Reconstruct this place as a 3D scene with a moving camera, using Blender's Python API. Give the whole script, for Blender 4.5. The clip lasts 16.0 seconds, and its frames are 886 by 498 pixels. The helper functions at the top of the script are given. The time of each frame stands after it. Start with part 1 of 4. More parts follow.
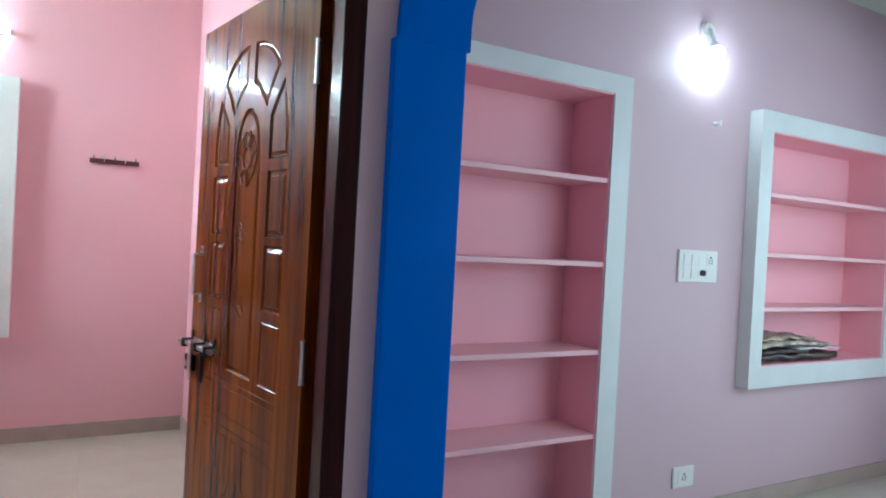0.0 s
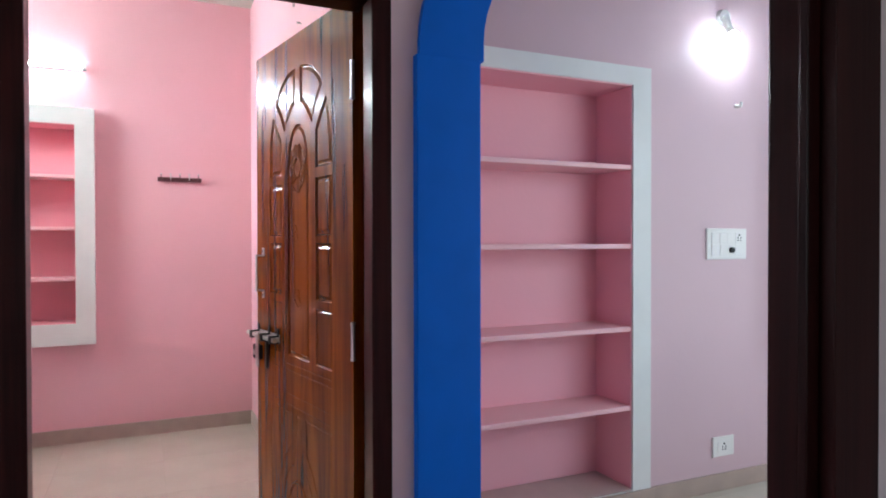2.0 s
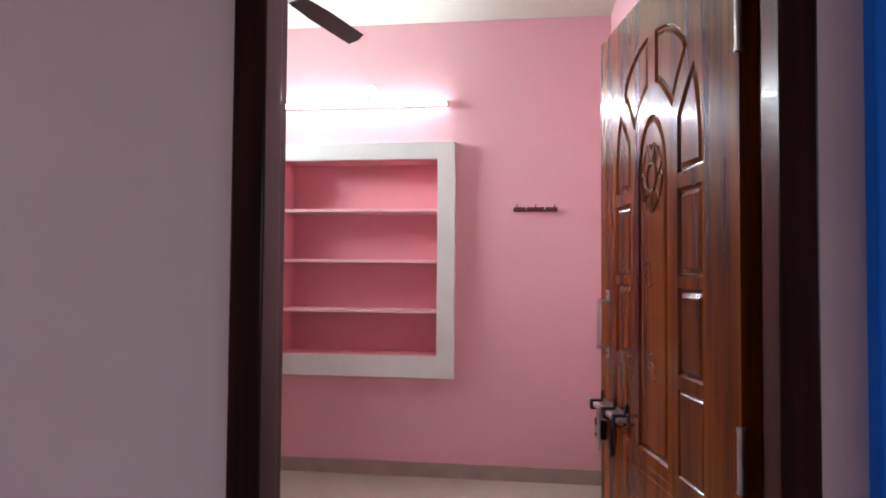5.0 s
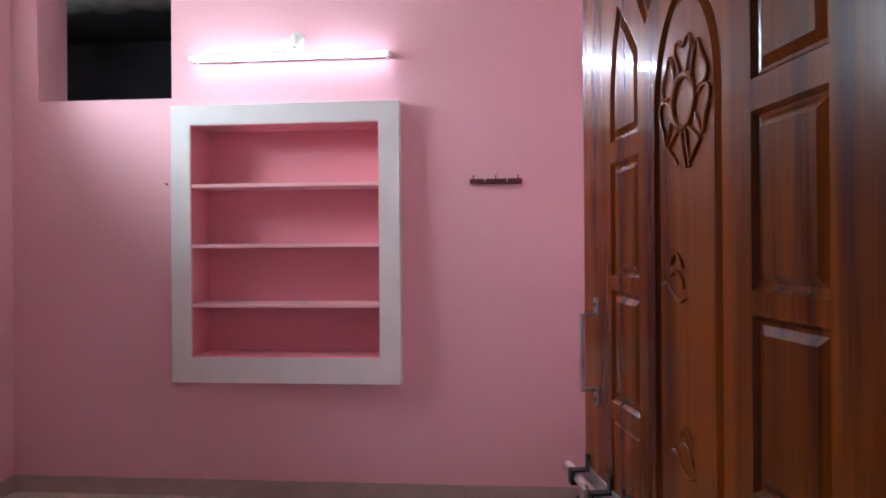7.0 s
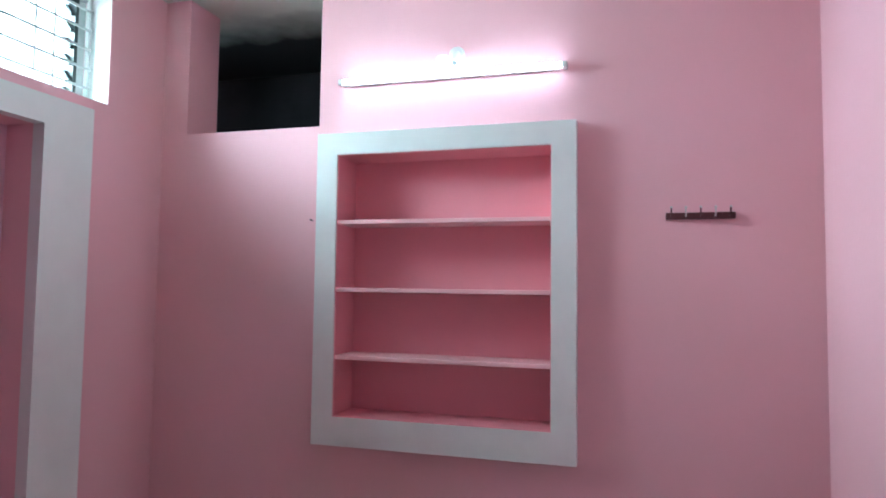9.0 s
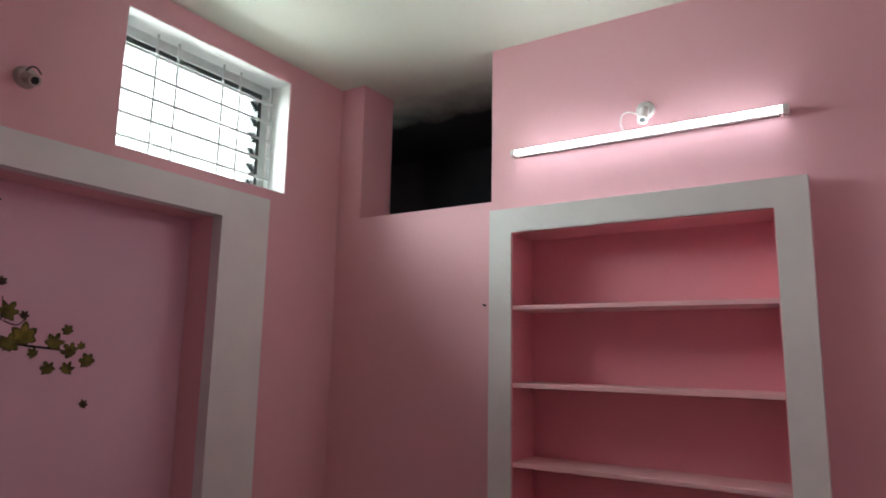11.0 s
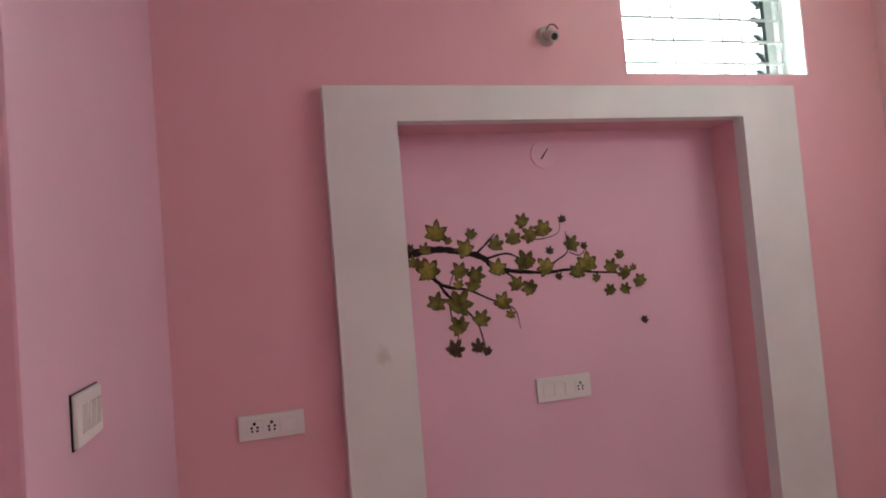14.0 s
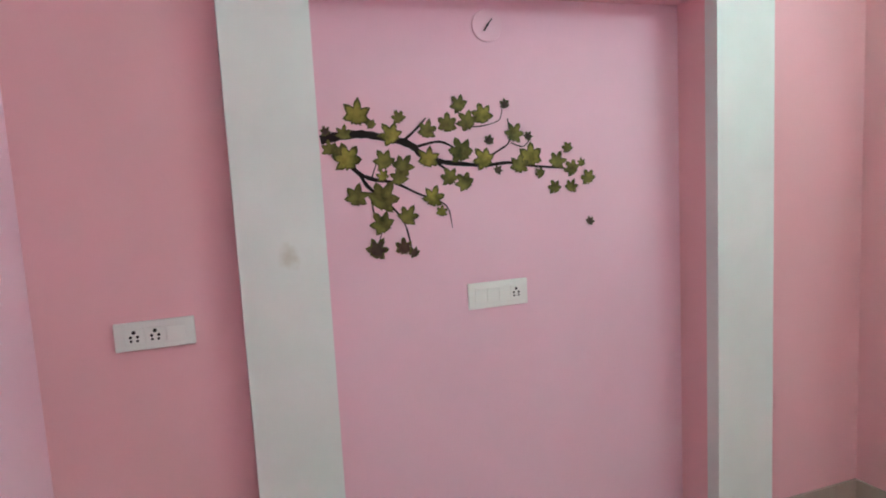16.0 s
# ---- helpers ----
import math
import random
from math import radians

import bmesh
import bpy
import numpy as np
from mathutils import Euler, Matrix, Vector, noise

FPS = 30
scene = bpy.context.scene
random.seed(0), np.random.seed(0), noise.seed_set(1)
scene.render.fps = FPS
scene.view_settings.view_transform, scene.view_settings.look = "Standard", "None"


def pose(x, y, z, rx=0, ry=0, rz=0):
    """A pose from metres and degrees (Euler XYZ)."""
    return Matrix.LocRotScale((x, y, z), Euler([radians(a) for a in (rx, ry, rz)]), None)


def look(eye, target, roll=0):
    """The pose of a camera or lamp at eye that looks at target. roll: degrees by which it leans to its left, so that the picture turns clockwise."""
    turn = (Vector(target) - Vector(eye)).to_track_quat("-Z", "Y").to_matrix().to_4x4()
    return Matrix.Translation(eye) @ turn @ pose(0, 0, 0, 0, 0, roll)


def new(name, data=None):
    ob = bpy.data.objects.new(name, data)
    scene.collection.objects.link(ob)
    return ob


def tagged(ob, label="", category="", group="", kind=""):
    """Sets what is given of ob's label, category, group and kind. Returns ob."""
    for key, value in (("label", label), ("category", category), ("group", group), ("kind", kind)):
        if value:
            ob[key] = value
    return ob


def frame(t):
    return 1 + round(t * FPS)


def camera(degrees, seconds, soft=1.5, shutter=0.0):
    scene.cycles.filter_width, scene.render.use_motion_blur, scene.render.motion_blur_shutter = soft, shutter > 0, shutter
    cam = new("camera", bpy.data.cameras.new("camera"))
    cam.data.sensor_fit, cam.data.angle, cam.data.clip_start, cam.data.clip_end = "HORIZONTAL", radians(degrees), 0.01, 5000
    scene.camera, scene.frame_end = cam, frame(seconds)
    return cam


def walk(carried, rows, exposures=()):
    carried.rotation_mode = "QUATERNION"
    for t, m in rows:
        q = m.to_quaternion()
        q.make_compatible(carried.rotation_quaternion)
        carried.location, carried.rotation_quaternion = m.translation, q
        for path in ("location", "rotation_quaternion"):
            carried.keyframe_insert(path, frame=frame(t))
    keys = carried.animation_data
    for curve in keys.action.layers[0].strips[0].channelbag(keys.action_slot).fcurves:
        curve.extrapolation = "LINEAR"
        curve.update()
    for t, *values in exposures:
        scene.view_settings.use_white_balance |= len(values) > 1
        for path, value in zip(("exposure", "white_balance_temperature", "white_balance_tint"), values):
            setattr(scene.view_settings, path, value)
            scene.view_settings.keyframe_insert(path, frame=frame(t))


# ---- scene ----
cam = camera(68.3, 16.0, soft=1.9)
PATH = [
    (0, (0.354, 0.451, 1.412), (1.33, 2.197, 1.395), 3.1),
    (0.5, (0.33, 0.31, 1.402), (1.186, 2.116, 1.308), 0.3),
    (1, (0.315, 0.224, 1.366), (1.157, 2.032, 1.218), 2.1),
    (1.5, (0.316, 0.204, 1.376), (1.223, 1.985, 1.28), -0.1),
    (2, (0.31, 0.216, 1.383), (1.141, 2.035, 1.36), -0.1),
    (2.5, (0.296, 0.231, 1.401), (0.978, 2.111, 1.436), 0.8),
    (3, (0.309, 0.333, 1.392), (0.828, 2.264, 1.425), 1.0),
    (3.5, (0.318, 0.448, 1.404), (0.715, 2.406, 1.496), 0.5),
    (4, (0.38, 0.6, 1.411), (0.472, 2.596, 1.489), -0.2),
    (4.5, (0.455, 0.734, 1.405), (0.242, 2.721, 1.474), 1.8),
    (6.8, (0.545, 1.522, 1.452), (0.285, 3.504, 1.514), -2.0),
    (7, (0.55, 1.61, 1.449), (0.385, 3.603, 1.45), -0.4),
    (7.5, (0.469, 1.781, 1.434), (0.456, 3.78, 1.373), 0.6),
    (8, (0.441, 1.977, 1.428), (0.358, 3.975, 1.382), 0.8),
    (8.2, (0.405, 2.013, 1.435), (0.174, 4.0, 1.46), 0.8),
    (10.3, (0.126, 2.546, 1.573), (-0.656, 4.375, 1.789), 1.2),
    (10.5, (0.13, 2.578, 1.578), (-0.758, 4.35, 1.853), 1.6),
    (11, (0.137, 2.571, 1.6), (-0.932, 4.23, 1.924), 1.1),
    (11.5, (0.134, 2.592, 1.615), (-1.117, 4.11, 1.977), 0.7),
    (12, (0.126, 2.571, 1.626), (-1.263, 3.961, 1.997), -0.4),
    (12.5, (0.095, 2.523, 1.606), (-1.454, 3.749, 1.924), 0.4),
    (13, (0.074, 2.5, 1.616), (-1.649, 3.478, 1.892), -1.6),
    (13.5, (0.03, 2.484, 1.586), (-1.817, 3.23, 1.766), -3.0),
    (14, (0.004, 2.467, 1.634), (-1.92, 3.004, 1.723), -4.7),
    (14.5, (-0.016, 2.465, 1.63), (-1.971, 2.886, 1.654), -5.1),
    (15, (-0.07, 2.471, 1.629), (-2.015, 2.917, 1.495), -4.4),
    (15.5, (-0.139, 2.575, 1.631), (-2.057, 3.067, 1.355), -5.0),
    (16, (-0.294, 2.649, 1.607), (-2.167, 3.309, 1.372), -3.1),
]
EXPOSURES = [
    (0.0, 0.80, 5150, -16), (0.5, 0.80, 5500, -9), (1.0, 0.90, 5400, -8), (1.5, 0.90, 5700, -4), (2.5, 0.88, 5700, -5), (3.0, 0.84, 5850, -13), (3.5, 0.80, 5900, -13), (4.0, 0.74, 5550, -16), (4.5, 0.58, 6000, -2),
    (7.0, 0.03, 5700, 11), (7.5, 0.13, 5050, 6), (8.1, 0.47, 4330, -14),
    (10.3, -0.75, 6250, 3), (11.5, -0.88, 6200, 5), (12.5, -0.90, 6200, 12), (13.0, -0.68, 6100, 19), (13.5, -0.06, 6300, 20), (14.0, 0.22, 6100, -4), (14.5, 0.38, 6050, -9), (15.0, 0.88, 5600, -25), (15.5, 1.08, 4950, -36), (16.0, 1.10, 5000, -34),
]
walk(cam, [(t, look(eye, target, roll)) for t, eye, target, roll in PATH], EXPOSURES)

# ---- daylight and added fill lamps ----
world = bpy.data.worlds.new("sky")
scene.world = world
world.use_nodes = True
sky = world.node_tree.nodes.new("ShaderNodeTexSky")
sky.sky_type, sky.sun_disc, sky.sun_elevation, sky.sun_rotation = "NISHITA", False, radians(50), radians(200)
world.node_tree.links.new(sky.outputs[0], world.node_tree.nodes["Background"].inputs[0])
world.node_tree.nodes["Background"].inputs[1].default_value = 0.1
sun = new("sun", bpy.data.lights.new("sun", "SUN"))
sun.data.energy, sun.data.angle, sun.data.color = 2.0, radians(0.5), (1, 0.96, 0.9)
sun.matrix_basis = look((0, 0, 30), (-4, 11, 0))


def area_light(name, place, target, width, height, watts, colour, spread=180):
    """A rectangular lamp for sky light at one opening, real or added."""
    lamp = new(name, bpy.data.lights.new(name, "AREA"))
    lamp.data.shape, lamp.data.size, lamp.data.size_y = "RECTANGLE", width, height
    lamp.data.energy, lamp.data.color = watts, colour
    lamp.matrix_basis = look(place, target)
    lamp.data.spread = radians(spread)
    return lamp


area_light("window_light_bedroom", (-2.95, 4.46, 2.82), (-1.0, 4.46, 2.40), 1.7, 0.5, 98, (0.95, 1.0, 0.97), 120)
# Added fill lamps in unseen openings, to brighten hall, start room and side room.
area_light("fill_light_hall", (-2.62, 1.24, 1.6), (0, 1.24, 1.6), 0.8, 1.2, 4, (0.95, 0.97, 1.0))
area_light("fill_light_start", (0.9, -2.62, 1.6), (0.9, 0, 1.6), 1.2, 1.2, 5, (0.95, 0.98, 1.0))
area_light("fill_light_side", (5.98, 1.3, 1.7), (0, 1.6, 1.5), 1.2, 1.4, 16, (0.92, 0.95, 1.0))
area_light("fill_light_side_front", (3.4, 0.50, 1.7), (2.8, 2.54, 1.3), 1.8, 1.3, 13, (0.95, 0.97, 1.0))
TUBE_GLOW, BULB_GLOW = 112.0, 70.0


# ---- materials ----
def material(name, colour, rough=0.6, metal=0.0, vary=0.06, scale=3.0, bump=0.0, bump_scale=60.0, fine=None, coat=0.0, glow=None, stretch=None):
    """A surface with slow and fine variation of its colour and a fine relief."""
    m = bpy.data.materials.new(name)
    m.use_nodes = True
    nodes, links = m.node_tree.nodes, m.node_tree.links
    b = nodes["Principled BSDF"]
    b.inputs["Roughness"].default_value, b.inputs["Metallic"].default_value = rough, metal
    b.inputs["Coat Weight"].default_value = coat
    b.inputs["Coat Roughness"].default_value = 0.06
    coords = nodes.new("ShaderNodeTexCoord")
    source = coords.outputs["Object"]
    if stretch:
        mapping = nodes.new("ShaderNodeMapping")
        mapping.inputs["Scale"].default_value = stretch
        links.new(source, mapping.inputs[0])
        source = mapping.outputs[0]
    slow, quick = nodes.new("ShaderNodeTexNoise"), nodes.new("ShaderNodeTexNoise")
    slow.inputs["Scale"].default_value, slow.inputs["Detail"].default_value = scale, 5
    quick.inputs["Scale"].default_value, quick.inputs["Detail"].default_value = bump_scale, 3
    links.new(source, slow.inputs["Vector"])
    links.new(source, quick.inputs["Vector"])
    ramp = nodes.new("ShaderNodeValToRGB")
    low = tuple(c * (1 - vary) for c in colour)
    high = tuple(min(1.0, c * (1 + vary)) for c in (fine or colour))
    ramp.color_ramp.elements[0].position, ramp.color_ramp.elements[1].position = 0.3, 0.7
    ramp.color_ramp.elements[0].color, ramp.color_ramp.elements[1].color = (*low, 1), (*high, 1)
    links.new(slow.outputs["Fac"], ramp.inputs[0])
    links.new(ramp.outputs[0], b.inputs["Base Color"])
    if bump:
        relief = nodes.new("ShaderNodeBump")
        relief.inputs["Strength"].default_value, relief.inputs["Distance"].default_value = bump, 0.004
        links.new(quick.outputs["Fac"], relief.inputs["Height"])
        links.new(relief.outputs[0], b.inputs["Normal"])
    if glow:
        b.inputs["Emission Color"].default_value, b.inputs["Emission Strength"].default_value = (*glow[:3], 1), glow[3]
    return m


def wood(name, light, dark, rough, bump, coat=1.0):
    """Varnished wood with the grain along z: broad figure, fine pores, a clear coat that lies slightly uneven."""
    m = material(name, light, rough)
    nodes, links = m.node_tree.nodes, m.node_tree.links
    b = nodes["Principled BSDF"]
    b.inputs["Coat Weight"].default_value, b.inputs["Coat Roughness"].default_value = coat, 0.08
    coords = nodes.new("ShaderNodeTexCoord")

    def grain_noise(across, along, detail, distortion):
        mapping, tex = nodes.new("ShaderNodeMapping"), nodes.new("ShaderNodeTexNoise")
        mapping.inputs["Scale"].default_value = (across, across, along)
        tex.inputs["Scale"].default_value, tex.inputs["Detail"].default_value, tex.inputs["Distortion"].default_value = 1.0, detail, distortion
        links.new(coords.outputs["Object"], mapping.inputs[0])
        links.new(mapping.outputs[0], tex.inputs["Vector"])
        return tex.outputs["Fac"]

    def blend(a, factor, c):
        node = nodes.new("ShaderNodeMath")
        node.operation = "MULTIPLY_ADD"
        node.inputs[1].default_value = factor
        links.new(a, node.inputs[0])
        links.new(c, node.inputs[2])
        return node.outputs[0]

    figure, streak, pore = grain_noise(11, 0.8, 4, 1.4), grain_noise(45, 1.6, 5, 0.6), grain_noise(260, 7, 3, 0.0)
    mixed = blend(pore, 0.22, blend(streak, 0.5, figure))
    ramp = nodes.new("ShaderNodeValToRGB")
    ramp.color_ramp.elements[0].position, ramp.color_ramp.elements[1].position = 0.62, 1.06
    ramp.color_ramp.elements[0].color, ramp.color_ramp.elements[1].color = (*dark, 1), (*light, 1)
    links.new(mixed, ramp.inputs[0])
    links.new(ramp.outputs[0], b.inputs["Base Color"])
    relief, skin = nodes.new("ShaderNodeBump"), nodes.new("ShaderNodeBump")
    relief.inputs["Strength"].default_value, relief.inputs["Distance"].default_value = bump, 0.003
    links.new(pore, relief.inputs["Height"])
    links.new(relief.outputs[0], b.inputs["Normal"])
    skin.inputs["Strength"].default_value, skin.inputs["Distance"].default_value = 0.12, 0.0012
    links.new(grain_noise(60, 14, 2, 0.0), skin.inputs["Height"])
    links.new(skin.outputs[0], b.inputs["Coat Normal"])
    return m


PINK = material("pink_wall_paint", (0.79, 0.455, 0.49), 0.5, vary=0.035, scale=0.9, fine=(0.79, 0.45, 0.515), bump=0.14, bump_scale=45)
WHITE = material("white_wall_paint", (0.76, 0.78, 0.76), 0.5, vary=0.04, scale=5, bump=0.1, bump_scale=50)
CEILING = material("ceiling_whitewash", (0.73, 0.78, 0.67), 0.7, vary=0.04, scale=2.0, bump=0.15, bump_scale=40)
PALE = material("pale_hall_paint", (0.80, 0.66, 0.68), 0.5, vary=0.03, scale=1.5, bump=0.12, bump_scale=45)
HALL = material("hall_pink_paint", (0.80, 0.625, 0.665), 0.5, vary=0.04, scale=1.5, bump=0.12, bump_scale=45)
LILAC = material("lilac_pink_paint", (0.635, 0.465, 0.51), 0.5, vary=0.03, scale=1.5, bump=0.12, bump_scale=45)
BLUE = material("royal_blue_paint", (0.015, 0.165, 0.77), 0.5, vary=0.06, scale=6, bump=0.1, bump_scale=60)
# Wall pink paled and cooled in colour for tube light on the recess back.
ROSE = material("pale_rose_pink", (0.80, 0.515, 0.625), 0.5, vary=0.03, scale=1.6, bump=0.12, bump_scale=45)
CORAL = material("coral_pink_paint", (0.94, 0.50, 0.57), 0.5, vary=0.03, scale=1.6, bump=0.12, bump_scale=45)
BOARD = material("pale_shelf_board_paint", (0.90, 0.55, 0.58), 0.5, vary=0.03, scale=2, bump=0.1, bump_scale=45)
# Recess pink, deepened further in its colour for light bounced inside the shelf.
DEEP = material("bounce_deepened_pink", (0.82, 0.345, 0.40), 0.5, vary=0.03, scale=1.6, bump=0.12, bump_scale=45)
FLOOR = material("cream_tile_grout", (0.53, 0.485, 0.405), 0.14, vary=0.04, scale=4, coat=0.2)
TILE = material("cream_tile_glaze", (0.56, 0.515, 0.43), 0.12, vary=0.04, scale=4, coat=0.2)
links, nodes = TILE.node_tree.links, TILE.node_tree.nodes
chance, span, tone = nodes.new("ShaderNodeObjectInfo"), nodes.new("ShaderNodeMapRange"), nodes.new("ShaderNodeHueSaturation")
span.inputs[3].default_value, span.inputs[4].default_value = 0.95, 1.04
links.new(chance.outputs["Random"], span.inputs[0])
links.new(span.outputs[0], tone.inputs["Value"])
links.new(nodes["Principled BSDF"].inputs["Base Color"].links[0].from_socket, tone.inputs["Color"])
links.new(tone.outputs[0], nodes["Principled BSDF"].inputs["Base Color"])
SHELF_TILE = material("dull_beige_tile", (0.50, 0.40, 0.37), 0.35, vary=0.08, scale=7)
GRIME = material("dark_grime", (0.10, 0.05, 0.05), 0.8, vary=0.3, scale=30)
# White plastic greyed and warmed in colour for the shade on one holder.
SHADED_WHITE = material("shaded_white_plastic", (0.50, 0.42, 0.39), 0.45, vary=0.15, scale=25)
SKIRTING = material("beige_skirting_tile", (0.42, 0.33, 0.28), 0.3, vary=0.08, scale=8)
# Cement taken nearly to black: the unlit loft's shade is in the colour.
SHADED_CEMENT = material("shaded_loft_cement", (0.012, 0.012, 0.015), 0.9, vary=0.4, scale=4, bump=0.5, bump_scale=18)
FRAME = wood("dark_varnished_frame", (0.034, 0.0065, 0.006), (0.009, 0.0015, 0.0015), 0.3, 0.03, 0.08)
TEAK = wood("teak_varnish", (0.26, 0.064, 0.0047), (0.068, 0.013, 0.0011), 0.25, 0.01, 0.3)
CARVED = wood("teak_carving", (0.26, 0.064, 0.0047), (0.068, 0.013, 0.0011), 0.25, 0.01, 0.3)
STEEL = material("brushed_steel", (0.62, 0.60, 0.58), 0.3, 1.0, vary=0.1, scale=30)
BLACK = material("black_plastic", (0.015, 0.015, 0.016), 0.4)
PLASTIC = material("white_switch_plastic", (0.80, 0.79, 0.76), 0.3, vary=0.02)
ROCKER = material("white_rocker_plastic", (0.86, 0.85, 0.82), 0.2, vary=0.02)
ALUMINIUM = material("dark_aluminium", (0.03, 0.036, 0.036), 0.4, 0.3)
GRILLE = material("white_grille_paint", (0.52, 0.55, 0.54), 0.4, vary=0.05, scale=20)
HOOK_RAIL = material("maroon_hook_rail", (0.09, 0.025, 0.03), 0.4, vary=0.2, scale=30)
FAN_BROWN = material("brown_fan_enamel", (0.045, 0.028, 0.025), 0.35, vary=0.1)
TUBE = material("lit_tube", (0.9, 0.9, 0.9), 0.3, glow=(0.93, 0.97, 1.0, TUBE_GLOW))
TUBE_SIDE = material("lit_tube_back", (0.9, 0.9, 0.9), 0.3, glow=(0.93, 0.97, 1.0, 20.0))
BULB = material("lit_bulb", (0.9, 0.9, 0.9), 0.3, glow=(0.90, 0.95, 1.0, BULB_GLOW))
BARK = material("decal_branch_print", (0.018, 0.012, 0.012), 0.5)
LEAVES = [
    material("decal_leaf_bright", (0.15, 0.135, 0.021), 0.5, vary=0.4, scale=24, fine=(0.255, 0.22, 0.044)),
    material("decal_leaf_green", (0.074, 0.067, 0.017), 0.5, vary=0.4, scale=24, fine=(0.16, 0.14, 0.034)),
    material("decal_leaf_brown", (0.045, 0.022, 0.022), 0.5, vary=0.3, scale=28, fine=(0.08, 0.05, 0.035)),
    material("decal_leaf_edge", (0.064, 0.056, 0.015), 0.5, vary=0.4, scale=24, fine=(0.115, 0.10, 0.025)),
]
for m, level in ((FRAME, 0.15), (BLUE, 0.2), (TEAK, 0.12), (CARVED, 0.12), (BARK, 0.1), (LEAVES[0], 0.15), (LEAVES[1], 0.15), (LEAVES[2], 0.15), (LEAVES[3], 0.15), (BLACK, 0.2), (PINK, 0.3), (CORAL, 0.2), (DEEP, 0.2), (LILAC, 0.3), (PALE, 0.3), (ROSE, 0.3)):
    m.node_tree.nodes["Principled BSDF"].inputs["Specular IOR Level"].default_value = level
PAPERS = [material("print_dark_bag", (0.012, 0.012, 0.016), 0.35, vary=0.5, scale=7, fine=(0.06, 0.035, 0.02), bump=0.3, bump_scale=40),
          material("newsprint", (0.30, 0.25, 0.24), 0.6, vary=0.5, scale=16, fine=(0.62, 0.55, 0.44), stretch=(1, 2.2, 1)),
          material("white_paper", (0.75, 0.74, 0.76), 0.5, vary=0.12, scale=30),
          material("newsprint_pictures", (0.10, 0.08, 0.10), 0.5, vary=0.6, scale=12, fine=(0.55, 0.48, 0.36), stretch=(1, 2.5, 1))]
GLASS = bpy.data.materials.new("louvre_glass")
GLASS.use_nodes = True
GLASS.node_tree.nodes["Principled BSDF"].inputs["Base Color"].default_value = (0.85, 0.9, 0.9, 1)
GLASS.node_tree.nodes["Principled BSDF"].inputs["Roughness"].default_value = 0.1
GLASS.node_tree.nodes["Principled BSDF"].inputs["Alpha"].default_value = 0.1


def smudge(m, centre, radius, stain):
    """A stain of uneven outline round one point of a surface."""
    nodes, links = m.node_tree.nodes, m.node_tree.links
    b = nodes["Principled BSDF"]
    coords, far, wobble = nodes.new("ShaderNodeTexCoord"), nodes.new("ShaderNodeVectorMath"), nodes.new("ShaderNodeTexNoise")
    far.operation = "DISTANCE"
    far.inputs[1].default_value = centre
    links.new(coords.outputs["Object"], far.inputs[0])
    wobble.inputs["Scale"].default_value, wobble.inputs["Detail"].default_value = 22, 4
    links.new(coords.outputs["Object"], wobble.inputs["Vector"])
    grow = nodes.new("ShaderNodeMath")
    grow.operation = "MULTIPLY_ADD"
    grow.inputs[1].default_value = radius * 2.2
    links.new(wobble.outputs["Fac"], grow.inputs[0])
    links.new(far.outputs["Value"], grow.inputs[2])
    ramp, mix = nodes.new("ShaderNodeValToRGB"), nodes.new("ShaderNodeMixRGB")
    ramp.color_ramp.elements[0].position, ramp.color_ramp.elements[1].position = radius * 0.8, radius * 2.0
    ramp.color_ramp.elements[0].color, ramp.color_ramp.elements[1].color = (1, 1, 1, 1), (0, 0, 0, 1)
    links.new(grow.outputs[0], ramp.inputs[0])
    links.new(ramp.outputs[0], mix.inputs[0])
    links.new(b.inputs["Base Color"].links[0].from_socket, mix.inputs[1])
    mix.inputs[2].default_value = (*stain, 1)
    links.new(mix.outputs[0], b.inputs["Base Color"])
    return m


BORDER = smudge(material("white_border_paint", (0.76, 0.78, 0.76), 0.5, vary=0.05, scale=3, bump=0.12, bump_scale=50), (0, -0.87, 1.37), 0.05, (0.60, 0.58, 0.50))


def depth_darkened(m, start, end):
    """Darkening that grows deeper in the loft, with a ragged edge."""
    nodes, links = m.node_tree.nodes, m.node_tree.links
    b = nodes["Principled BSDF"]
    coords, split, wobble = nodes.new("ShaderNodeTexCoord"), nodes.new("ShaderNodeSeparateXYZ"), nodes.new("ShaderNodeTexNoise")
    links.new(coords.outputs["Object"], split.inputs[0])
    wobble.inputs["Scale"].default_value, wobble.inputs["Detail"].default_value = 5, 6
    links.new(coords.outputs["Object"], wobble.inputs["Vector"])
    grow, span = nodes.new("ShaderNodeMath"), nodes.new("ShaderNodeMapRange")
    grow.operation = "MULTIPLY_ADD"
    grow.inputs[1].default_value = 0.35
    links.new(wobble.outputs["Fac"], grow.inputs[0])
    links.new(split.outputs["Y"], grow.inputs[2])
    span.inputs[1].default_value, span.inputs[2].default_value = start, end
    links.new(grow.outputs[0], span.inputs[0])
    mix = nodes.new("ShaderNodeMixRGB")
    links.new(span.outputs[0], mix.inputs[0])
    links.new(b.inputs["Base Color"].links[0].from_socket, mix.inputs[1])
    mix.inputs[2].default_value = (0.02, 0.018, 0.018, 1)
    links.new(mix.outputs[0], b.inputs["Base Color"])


depth_darkened(CEILING, 5.80, 6.25)


